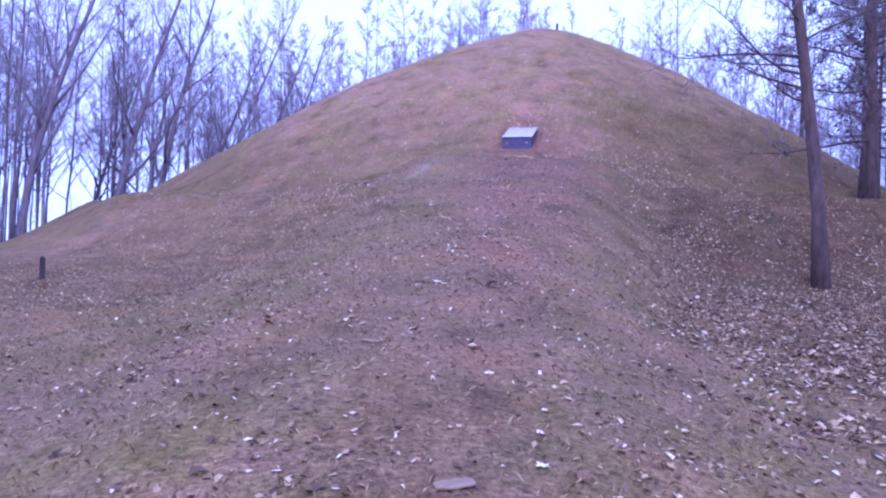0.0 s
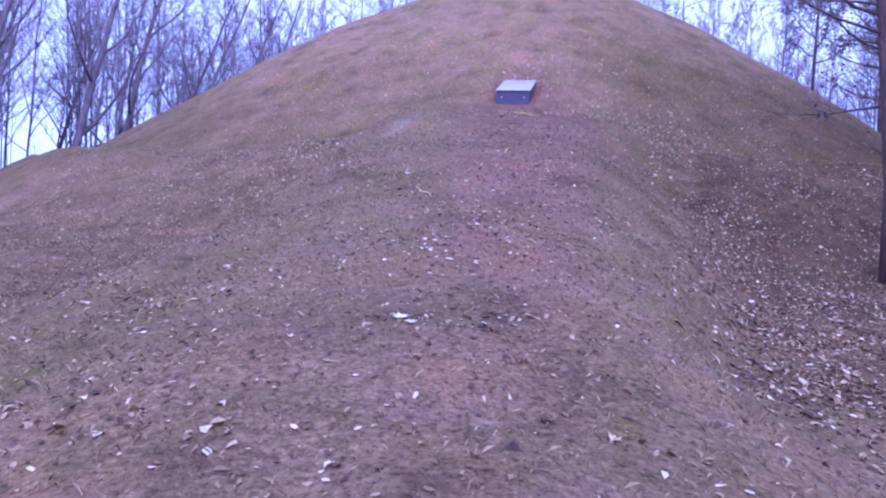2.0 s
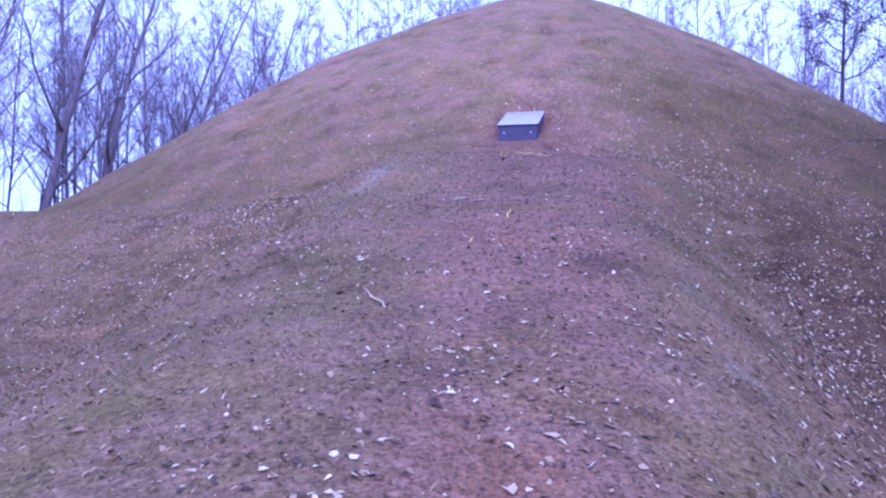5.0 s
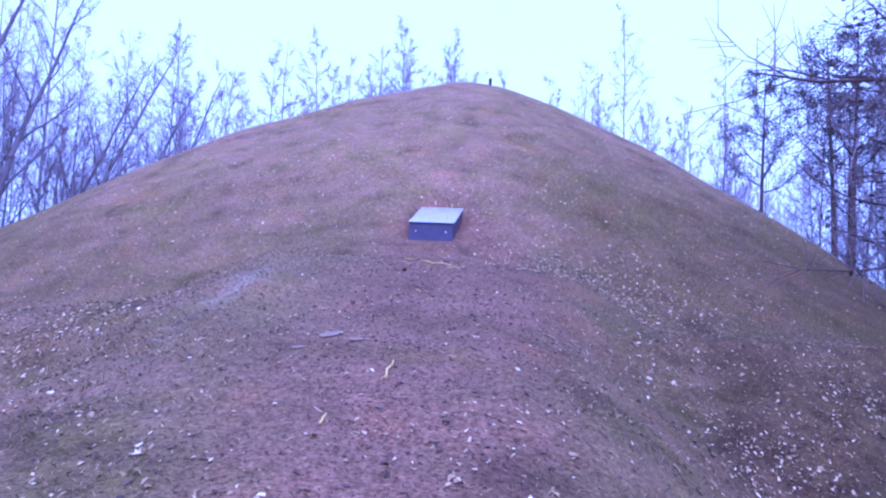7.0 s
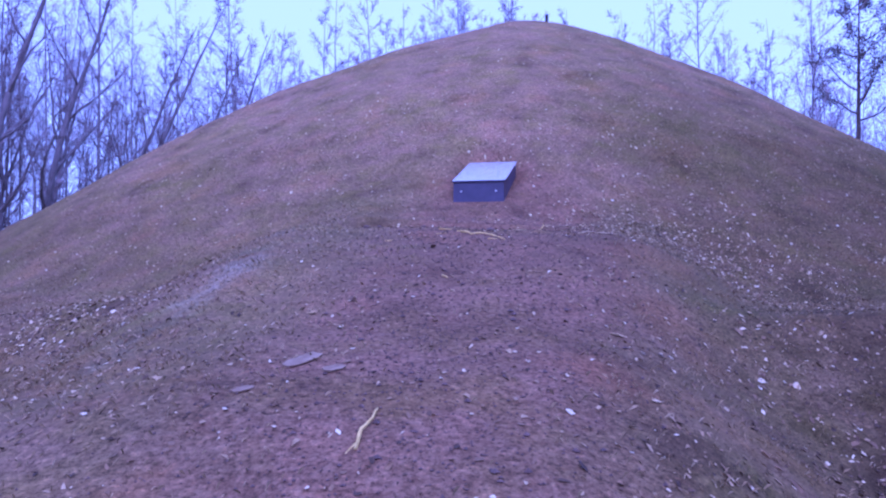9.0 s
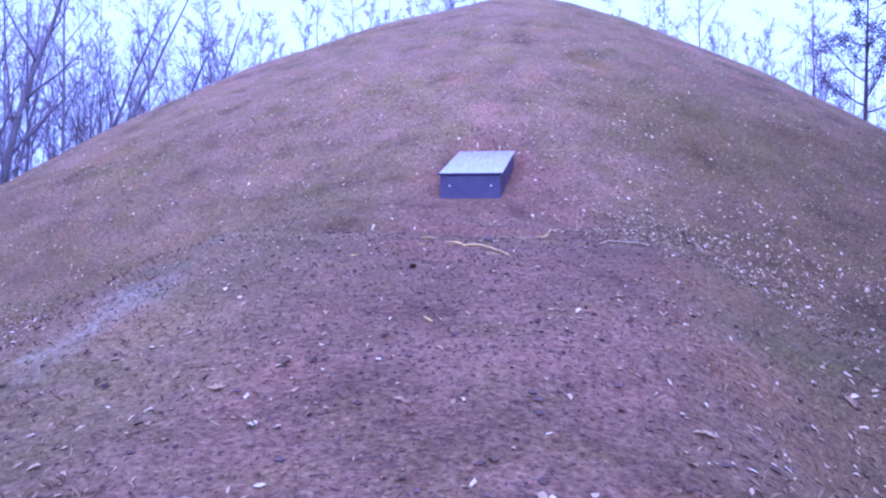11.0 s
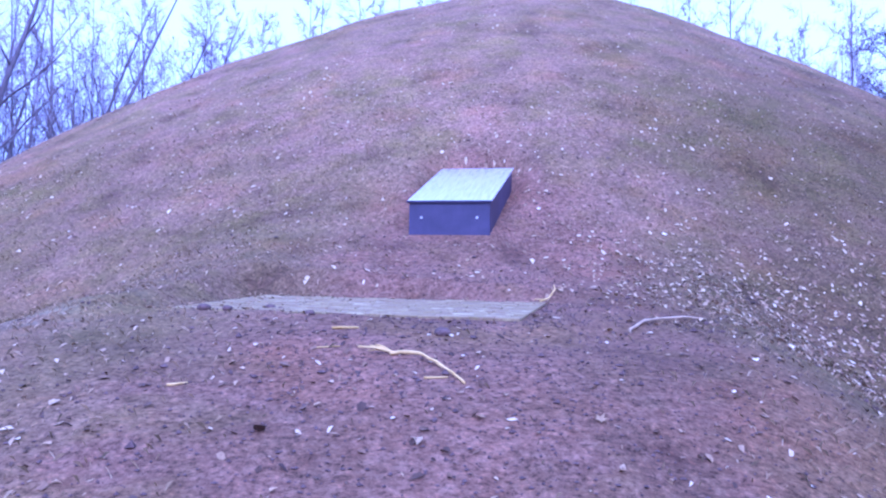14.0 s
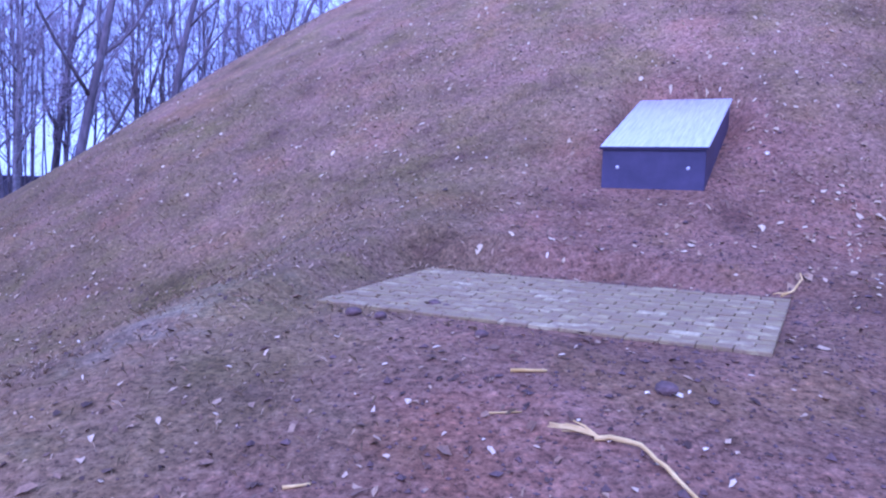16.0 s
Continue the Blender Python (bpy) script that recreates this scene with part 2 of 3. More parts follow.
# ---- the lie of the land ----
MOUND = (3.666, 44.12, 15.27, 0.371, 1.5)
MOUND_BULGE, MOUND_SKEW = 0.0087, (0.071, -0.178, -0.046)
WOODS = (3.35, 48.45)
CREST_Y = [-60, -4, 1.11, 5.57, 7.26, 10.03, 12.49, 14.17, 16.42, 18.29, 21.65, 23.03, 23.9, 25.7, 26.4, 27.7, 29, 60]
CREST_Z = [-0.6, -0.3, 0.02, 0.68, 1.0, 1.52, 2.08, 2.44, 3.19, 3.63, 4.39, 4.72, 4.86, 4.97, 5.12, 5.5, 5.8, 5.8]
LEFT_Y, LEFT_X = [-3.9, 9.0, 12.0, 14.0, 16.9, 21.5, 26.8], [-5.6, -3.75, -3.15, -2.8, -2.25, -1.6, -1.6]
RIGHT_Y, RIGHT_X = [-3.9, 8.0, 10.5, 13.4, 15.5, 18.9, 22.8, 26.8], [2.3, 2.1, 2.1, 2.55, 2.9, 3.3, 4.1, 5.0]
wave = np.random.RandomState(5)
WAVES = [(wave.uniform(0, 6.28), wave.uniform(0, 6.28), s * wave.uniform(0.7, 1.4), a) for s, a in ((0.5, 0.06), (1.3, 0.03)) for _ in range(7)]
LATTICE = wave.uniform(-1, 1, (256, 256))


def lumps(x, y, size):
    """Smooth random relief, -1 to 1, with lumps of that size in metres."""
    u, v = x / size + 57.3, y / size + 91.7
    i, j = np.floor(u).astype(int), np.floor(v).astype(int)
    f, g = u - i, v - j
    f, g = f * f * (3 - 2 * f), g * g * (3 - 2 * g)
    at = lambda a, b: LATTICE[a % 256, b % 256]
    return (at(i, j) * (1 - f) + at(i + 1, j) * f) * (1 - g) + (at(i, j + 1) * (1 - f) + at(i + 1, j + 1) * f) * g


def smooth_max(a, b, k):
    return 0.5 * (a + b + np.sqrt((a - b) ** 2 + k * k)) - 0.12 * k


def eased(y, ys, vs):
    return sum(np.interp(y + o, ys, vs) for o in (-0.9, -0.45, 0, 0.45, 0.9)) / 5


def land(x, y):
    """Height of the ground, for arrays of x and y."""
    cx, cy, top, slope, cap = MOUND
    r = np.hypot(x - cx, y - cy)
    c, s = (x - cx) / (r + 1e-6), (y - cy) / (r + 1e-6)
    steep = 1 + MOUND_SKEW[0] * c + MOUND_SKEW[1] * s + MOUND_SKEW[2] * (c * c - s * s)
    cone = top - steep * (slope * (np.sqrt(r * r + cap * cap) - cap) + MOUND_BULGE * r * r)
    tier = np.minimum(3.78, 3.78 - 0.646 * (r - 23.48))
    tier = tier - 0.45 * np.exp(-(((x + 6.3) / 2.4) ** 2 + ((y - 24.2) / 2.0) ** 2))
    left, right = eased(y, LEFT_Y, LEFT_X), eased(y, RIGHT_Y, RIGHT_X)
    over_r, over_l = (x - right) / 0.34, (left - x) / 0.32
    drop = 0.85 * 0.34 * np.logaddexp(0, over_r) + 0.72 * 0.32 * np.logaddexp(0, over_l)
    middle = np.interp(y, [4, 10, 16, 22], [-0.4, -0.2, 0.7, 1.3])
    crown = 0.055 * np.minimum(np.abs(x - middle), 2.6) ** 2 * np.interp(y, [2, 5, 19, 22.5], [0.6, 1, 1, 0])
    spur = eased(y, CREST_Y, CREST_Z) - drop - crown + 0.08
    base = 0.0734 * (22 - 2.5 * np.logaddexp(0, (22 - np.maximum(y, -30)) / 2.5)) * np.interp(y, [-30, 0], [0.25, 1])
    z = smooth_max(base, tier, 0.6)
    z = smooth_max(z, cone, 0.7)
    z = smooth_max(z, spur, 0.35)
    wob = sum(a * np.sin(f * (np.cos(d) * x + np.sin(d) * y) + p) for d, p, f, a in WAVES) / 3
    wob = wob + 0.035 * lumps(x, y, 1.1) + 0.016 * lumps(y, -x, 0.43)
    u, v = pad_place(x, y)
    flat = np.clip(1.15 - np.maximum(np.abs(u) / (PAD_W / 2 + 0.25), np.abs(v) / (PAD_D / 2 + 0.25)) , 0, 0.12) / 0.12
    z = z + wob
    u2, v2 = box_place(x, y)
    hold = np.clip((0.85 - np.abs(u2)) / 0.28, 0, 1) * np.clip((v2 + 0.9) / 0.5, 0, 1) * np.clip((2.2 - v2) / 0.4, 0, 1)
    hold = hold * hold * (3 - 2 * hold)
    z = z * (1 - hold) + (BOX_Z - 0.02 + 0.42 * np.maximum(v2, -0.45)) * hold
    return z * (1 - flat) + (PAD_Z - 0.012 + v * PAD_SLOPE) * flat


PAD_W, PAD_D, PAD_Z, PAD_YAW, PAD_SLOPE = 3.0, 1.7, 4.905, -12.0, 0.05
PAD_X, PAD_Y = 1.01, 24.94


BOX_X, BOX_Y, BOX_Z, BOX_YAW = 1.62, 27.66, 5.75, -11.0


def box_place(x, y):
    c, s = math.cos(radians(BOX_YAW)), math.sin(radians(BOX_YAW))
    return (x - BOX_X) * c + (y - BOX_Y) * s, -(x - BOX_X) * s + (y - BOX_Y) * c


def pad_place(x, y):
    c, s = math.cos(radians(PAD_YAW)), math.sin(radians(PAD_YAW))
    return (x - PAD_X) * c + (y - PAD_Y) * s, -(x - PAD_X) * s + (y - PAD_Y) * c


def ground_at(x, y):
    return float(land(np.array([float(x)]), np.array([float(y)]))[0])


def spread(a, b, step, far, ratio=1.12):
    """Grid lines: even from a to b, ever wider out to far."""
    mid = list(np.arange(a, b, step))
    lo, hi, d = [a], [mid[-1]], step
    while hi[-1] < b + far:
        d *= ratio
        lo.append(lo[-1] - d)
        hi.append(hi[-1] + d)
    return np.array(sorted(set(lo + mid + hi)))


def wear_of(x, y):
    """Bare trodden soil, pale sand and leaf litter, each 0 to 1."""
    path = np.interp(y, [-4, 5, 12, 17, 22, 27], [0.0, 0.1, 0.8, 1.2, 1.9, 2.1])
    wide = np.interp(y, [-4, 3, 10, 16, 21, 25, 29, 31], [0.5, 0.7, 1.1, 1.7, 2.2, 2.6, 2.0, 0.3])
    soil = np.clip(1.25 - np.abs(x - path) / wide, 0, 1) * np.interp(y, [2, 9, 15, 28, 32], [0.3, 0.5, 0.85, 0.95, 0])
    edge_l = np.exp(-(((x - np.interp(y, LEFT_Y, LEFT_X) - 0.4) / 0.5) ** 2)) * np.interp(y, [14, 18, 21, 24.5, 26], [0, 0.26, 0.56, 0.52, 0])
    edge_r = np.exp(-(((x - np.interp(y, RIGHT_Y, RIGHT_X)) / 0.3) ** 2)) * np.interp(y, [4, 7, 15, 19], [0, 0.32, 0.3, 0])
    sand = np.maximum(edge_l, edge_r) * (0.72 + 0.5 * lumps(x, y, 0.8))
    hollow_r = np.clip((x - np.interp(y, RIGHT_Y, RIGHT_X)) / 2.0, 0, 1) * np.interp(y, [-30, 0, 19, 25, 30], [0.3, 0.45, 0.5, 0.2, 0])
    far = np.clip((np.hypot(x - WOODS[0], y - WOODS[1]) - 31) / 4, 0, 1) * np.clip((y - 22) / 8, 0, 0.95)
    hollow_l = np.clip((np.interp(y, LEFT_Y, LEFT_X) - x) / 2.5, 0, 1) * np.interp(y, [0, 12, 19, 27], [0.15, 0.36, 0.36, 0.0])
    return soil, sand, np.clip(np.maximum(np.maximum(hollow_r, hollow_l), far * np.where(np.abs(x) > 8, 1, 0)) - soil, 0, 0.95)


def build_ground():
    xs = spread(-7.0, 9.0, 0.13, 900, 1.07)
    ys = spread(-1.0, 34.0, 0.14, 900, 1.07)
    gx, gy = np.meshgrid(xs, ys)
    gz = land(gx.ravel(), gy.ravel())
    far = np.maximum(np.hypot(gx.ravel() - 3, gy.ravel() - 40) - 70, 0)
    gz = np.where(far > 0, gz / (1 + far / 30), gz)
    n = len(xs)
    verts = np.stack([gx.ravel(), gy.ravel(), gz], 1)
    i, j = np.meshgrid(np.arange(n - 1), np.arange(len(ys) - 1))
    a = (j * n + i).ravel()
    ob = data_part("ground", verts, np.stack([a, a + 1, a + n + 1, a + n], 1), M_GROUND, smooth=True)
    wear_and_haze = ob.data.color_attributes.new("wear_and_haze", "FLOAT_COLOR", "POINT")
    soil, sand, litter = wear_of(verts[:, 0], verts[:, 1])
    # Paler towards the summit: hazy glare painted into the turf colour.
    haze_tone = np.clip((25.0 - np.hypot(verts[:, 0] - MOUND[0], verts[:, 1] - MOUND[1]) + 1.5 * lumps(verts[:, 0], verts[:, 1], 2.5)) / 12, 0, 1)
    # Right flank toned darker and greener, with a ragged edge.
    right_dark = np.clip((verts[:, 0] - np.interp(verts[:, 1], [14, 21, 26], [2.3, 2.5, 3.2]) + 0.9 * lumps(verts[:, 0], verts[:, 1], 1.3)) / 3.0, 0, 1) * np.interp(verts[:, 1], [9, 15, 31, 38], [0, 1, 0.8, 0.1])
    haze_tone = np.maximum(haze_tone, np.interp(verts[:, 1], [3, 8, 24, 34], [0.58, 0.52, 0.58, 0.0])) * (1 - 0.75 * right_dark)
    wear_and_haze.data.foreach_set("color", np.stack([soil, sand, litter, haze_tone], 1).ravel())
    return tagged(ob, "short dry autumn turf with bare reddish soil on an earth mound", "ground", kind="structure")


GROUND = build_ground()


# ---- the sloped steel box on the mound's flank ----
def build_box(x, y, z, yaw):
    base = tagged(new("display_box"), "low dark steel box with a sloping bright metal lid", "display box")
    base.matrix_world = pose(x, y, z, 0, 0, yaw)
    w, d, front, rise, deep = 1.05, 1.82, 0.40, 0.67, 0.5

    def panel(name, a, b, thick, label=""):
        """An upright sheet from a to b (plan), its top following the slope of the lid."""
        bm = bmesh.new()
        ax, ay, bx, by = *a, *b
        dirx, diry = bx - ax, by - ay
        ln = math.hypot(dirx, diry)
        ox, oy = -diry / ln * thick, dirx / ln * thick
        top = lambda v: front + rise * v / d
        ring = [(ax, ay), (bx, by), (bx + ox, by + oy), (ax + ox, ay + oy)]
        lo = [bm.verts.new((p, q, -deep)) for p, q in ring]
        hi = [bm.verts.new((p, q, top(q) - 0.004)) for p, q in ring]
        bm.faces.new(lo[::-1])
        bm.faces.new(hi)
        for k in range(4):
            bm.faces.new((lo[k], lo[(k + 1) % 4], hi[(k + 1) % 4], hi[k]))
        bmesh.ops.bevel(bm, geom=bm.edges[:], offset=0.003, segments=1, affect="EDGES")
        return part(name, bm, M_BOX, base, label)

    front_panel = panel("front_panel", (-w / 2, 0), (w / 2, 0), 0.012)
    panel("side_panel", (w / 2, 0.014), (w / 2, d - 0.014), 0.012)
    panel("side_panel", (-w / 2 + 0.012, 0.014), (-w / 2 + 0.012, d - 0.014), 0.012)
    panel("back_panel", (-w / 2, d - 0.012), (w / 2, d - 0.012), 0.012)
    bm = bmesh.new()
    tilt = math.degrees(math.atan2(rise, d))
    slab(bm, (w + 0.05, math.hypot(d, rise) + 0.05, 0.024), pose(0, d / 2, front + rise / 2 + 0.012, tilt), 0.004)
    lid = part("lid", bm, M_LID, base, "bright brushed metal lid")
    bm = bmesh.new()
    slab(bm, (w + 0.056, 0.006, 0.03), pose(0, -0.03, front - 0.002, tilt), 0.001)
    part("lid_edge", bm, M_BOX, lid, "dark folded lid edge")
    for bx in (-0.36, 0.36):
        bm = bmesh.new()
        bmesh.ops.create_cone(bm, cap_ends=True, segments=6, radius1=0.021, radius2=0.018, depth=0.014, matrix=pose(bx, -0.007, 0.2, 90))
        bmesh.ops.create_uvsphere(bm, u_segments=8, v_segments=5, radius=0.013, matrix=pose(bx, -0.014, 0.2))
        part("bolt", bm, M_BOLT, front_panel, "bright steel bolt")


build_box(BOX_X, BOX_Y, BOX_Z, BOX_YAW)


# ---- sticks, straws and clods ----
def stick(points, radius, material, label, splinter=0, name="fallen_stick"):
    pts = [Vector((x, y, ground_at(x, y) + radius * 0.7 + up)) for x, y, up in points]
    fine = []
    for k in range(len(pts) - 1):
        for s in range(3):
            q = pts[k].lerp(pts[k + 1], s / 3)
            fine.append(q + Vector((random.uniform(-1, 1), random.uniform(-1, 1), random.uniform(0, 0.6))) * radius * 0.5)
    fine.append(pts[-1])
    tubes = Tubes()
    n = len(fine)
    tubes.add(fine, [radius * (1.1 - 0.55 * k / n) * random.uniform(0.85, 1.15) for k in range(n)], 6)
    ob = tagged(data_part(name, tubes.v, tubes.f, material, smooth=True), label, "stick", "sticks on the path")
    for _ in range(splinter):
        d = (fine[0] - fine[2]).normalized()
        side = Vector((-d.y, d.x, 0)) * random.uniform(-0.5, 0.5)
        tip = fine[0] + (d + side) * random.uniform(0.08, 0.2)
        tip.z = ground_at(tip.x, tip.y) + random.uniform(0.03, 0.07)
        sliver = Tubes()
        sliver.add([fine[1] + Vector((0, 0, radius * 0.5)), fine[0].lerp(tip, 0.5) + Vector((0, 0, 0.015)), tip], [radius * 0.55, radius * 0.5, radius * 0.25], 4)
        data_part("splinter", sliver.v, sliver.f, material, ob)
    return ob


stick([(1.91, 22.1, 0), (1.84, 22.22, 0.01), (1.74, 22.37, 0.02), (1.64, 22.5, 0.02), (1.52, 22.55, 0.01), (1.46, 22.55, 0)][::-1], 0.0115, M_STICK, "bent pale straw-coloured stick with a frayed end on bare soil", 8)
stick([(1.69, 22.16, 0), (1.82, 22.19, 0)], 0.006, M_STICK, "short thin pale straw lying on the soil")
stick([(3.11, 23.78, 0), (3.3, 24.12, 0.02), (3.48, 24.4, 0.02), (3.75, 24.66, 0.02), (3.99, 24.85, 0)], 0.013, M_STICK_GREY, "long crooked weathered stick on the soil", 1)
stick([(0.86, 16.16, 0), (0.87, 16.34, 0.015), (0.91, 16.48, 0.01), (0.92, 16.64, 0)], 0.011, M_STICK, "crooked pale stick lying along the path", 2)
stick([(0.42, 15.3, 0), (0.45, 15.48, 0)], 0.011, M_STICK, "short pale stick on the trodden turf")
stick([(0.34, 15.62, 0), (0.41, 15.52, 0)], 0.006, M_STICK_GREY, "thin bleached twig on the turf")
stick([(-0.45, 13.74, 0), (-0.31, 13.5, 0.015), (-0.26, 13.35, 0)], 0.012, M_STICK_GREY, "small forked weathered twig on the turf", 1)
stick([(2.6, 25.55, 0.02), (2.69, 25.62, 0.05), (2.76, 25.7, 0.13), (2.75, 25.73, 0.17)], 0.01, M_STICK, "bent straw standing up at the paving's corner", 1)
stick([(1.01, 23.12, 0.0), (1.18, 23.17, 0.0)], 0.01, M_STICK, "flat yellow straw beside the paving")
stick([(0.98, 22.69, 0.0), (1.13, 22.74, 0.0)], 0.005, M_STICK, "thin yellow straw on the soil")
stick([(0.36, 21.98, 0.0), (0.45, 22.03, 0.0)], 0.008, M_STICK, "short yellow straw on the soil")
stick([(1.17, 20.02, 0.0), (1.23, 19.94, 0.0)], 0.01, M_STICK, "stub of pale stick on the soil")
for x, y, r in ((1.75, 23.09, 0.055), (0.75, 23.6, 0.04), (0.2, 24.56, 0.05), (0.3, 24.52, 0.03), (-0.15, 23.92, 0.05), (0.05, 23.87, 0.04)):
    bm = bmesh.new()
    bmesh.ops.create_icosphere(bm, subdivisions=2, radius=r)
    for v in bm.verts:
        v.co *= 1 + 0.35 * noise.noise(v.co * 18 + Vector((x, y, 0)))
        v.co.z *= 0.6
    clod = tagged(part("earth_clod", bm, M_CLOD), "dark crumbly clod of earth beside the paving", "clod", "earth clods")
    clod.location = (x, y, ground_at(x, y) + r * 0.3)


def bark_piece(x, y, length, width, yaw, label):
    """A flat, slightly curled flake of bark lying on the ground."""
    bm = bmesh.new()
    bmesh.ops.create_grid(bm, x_segments=8, y_segments=4, size=0.5)
    rnd = random.Random(int(x * 100 + y * 10))
    for v in bm.verts:
        edge = 1 - 0.35 * abs(v.co.x * 2) ** 3 + rnd.uniform(-0.08, 0.08)
        v.co = Vector((v.co.x * length, v.co.y * width * edge, 0.006 + 0.03 * (v.co.y * 2) ** 2 * width + rnd.uniform(0, 0.004)))
    made = bmesh.ops.extrude_face_region(bm, geom=bm.faces[:])["geom"]
    for v in made:
        if isinstance(v, bmesh.types.BMVert):
            v.co.z += 0.008
    ob = tagged(part("bark_flake", bm, M_BARKBIT), label, "bark", "bark flakes on the path")
    rise = math.degrees(math.atan((ground_at(x, y + 0.2) - ground_at(x, y - 0.2)) / 0.4))
    ob.matrix_basis = pose(x, y, ground_at(x, y), rise, 0, 0) @ pose(0, 0, 0, 0, 0, yaw)


bark_piece(0.28, 17.52, 0.36, 0.13, 63, "long pale flake of bark on trodden soil")
bark_piece(0.54, 17.31, 0.15, 0.1, 40, "short pale flake of bark on trodden soil")
bark_piece(0.03, 16.94, 0.14, 0.07, 45, "pale flake of bark on trodden soil")
bark_piece(0.11, 3.12, 0.18, 0.08, 20, "pale torn flake of bark in the turf")
def big_leaf(x, y, size, yaw, label, seed):
    """A curled, lobed leaf lying loose on the ground."""
    rnd = random.Random(seed)
    bm = bmesh.new()
    hub = bm.verts.new((0, 0, 0))
    ring, n = [], 14
    for k in range(n):
        a = 2 * math.pi * k / n
        r = size * (1.0 if k % 2 == 0 else 0.55) * rnd.uniform(0.75, 1.15) * (1 - 0.25 * abs(math.sin(a)))
        curl = 0.35 * r * abs(math.sin(a)) * rnd.uniform(0.3, 1.3) + 0.15 * r * rnd.random()
        ring.append(bm.verts.new((r * math.cos(a), r * math.sin(a), curl)))
    for k in range(n):
        bm.faces.new((hub, ring[k], ring[(k + 1) % n]))
    made = bmesh.ops.extrude_face_region(bm, geom=bm.faces[:])["geom"]
    for v in made:
        if isinstance(v, bmesh.types.BMVert):
            v.co.z += 0.0015
    ob = tagged(part("fallen_leaf", bm, M_LEAF_ONE), label, "leaf", "large fallen leaves")
    rise = math.degrees(math.atan((ground_at(x, y + 0.1) - ground_at(x, y - 0.1)) / 0.2))
    tilt = math.degrees(math.atan((ground_at(x + 0.1, y) - ground_at(x - 0.1, y)) / 0.2))
    ob.matrix_basis = pose(x, y, ground_at(x, y) + 0.008, rise, -tilt, 0) @ pose(0, 0, 0, 0, 0, yaw)


for k, (x, y, size) in enumerate(((2.16, 6.48, 0.055), (0.29, 4.88, 0.045), (-0.58, 4.78, 0.045), (1.17, 3.71, 0.05), (0.51, 3.41, 0.04), (0.93, 6.77, 0.055), (-2.37, 10.64, 0.055), (-1.6, 8.19, 0.04),
                                  (0.33, 11.5, 0.045), (-0.22, 8.21, 0.085), (-0.15, 8.1, 0.06), (2.72, 20.85, 0.04), (4.43, 21.71, 0.05), (2.81, 28.38, 0.05), (4.41, 28.06, 0.055), (1.9, 13.12, 0.045),
                                  (0.85, 12.88, 0.04), (0.42, 12.28, 0.055), (0.39, 18.44, 0.04), (-0.69, 14.87, 0.06), (2.71, 17.31, 0.045), (2.56, 21.71, 0.05), (1.99, 14.64, 0.035), (2.76, 18.79, 0.055))):
    big_leaf(x, y, size, 47 * k, "large pale curled dead leaf on the soil" if y > 12 else "large pale curled dead leaf in the turf", k)
big_leaf(0.05, 18.96, 0.065, 20, "ragged greyish-white dead leaf on bare soil", 91)
big_leaf(1.99, 26.46, 0.055, 70, "round pale yellow leaf on the bank by the box", 92)
bark_piece(-0.62, 5.8, 0.15, 0.06, -20, "reddish brown flake of bark in the turf")

# ---- posts ----
def post(x, y, h, r, label):
    ob = tagged(new("marker_post"), label, "post", "marker posts")
    ob.location = (x, y, ground_at(x, y))
    bm = bmesh.new()
    slab(bm, (2 * r, 2 * r, h + 0.3), pose(0, 0, h / 2 - 0.15, 0, 0, 20), 0.008)
    part("shaft", bm, M_POST, ob)
    bm = bmesh.new()
    bmesh.ops.create_cone(bm, cap_ends=True, segments=4, radius1=r * 1.5, radius2=0.02, depth=r * 0.8, matrix=pose(0, 0, h + r * 0.4, 0, 0, 65))
    part("cap", bm, M_POST, ob)
    return ob


post(-8.3, 14.5, 0.41, 0.045, "short dark tarred wooden post in the grass")
post(4.6, 43.7, 0.4, 0.055, "dark squat post on the summit of the mound")


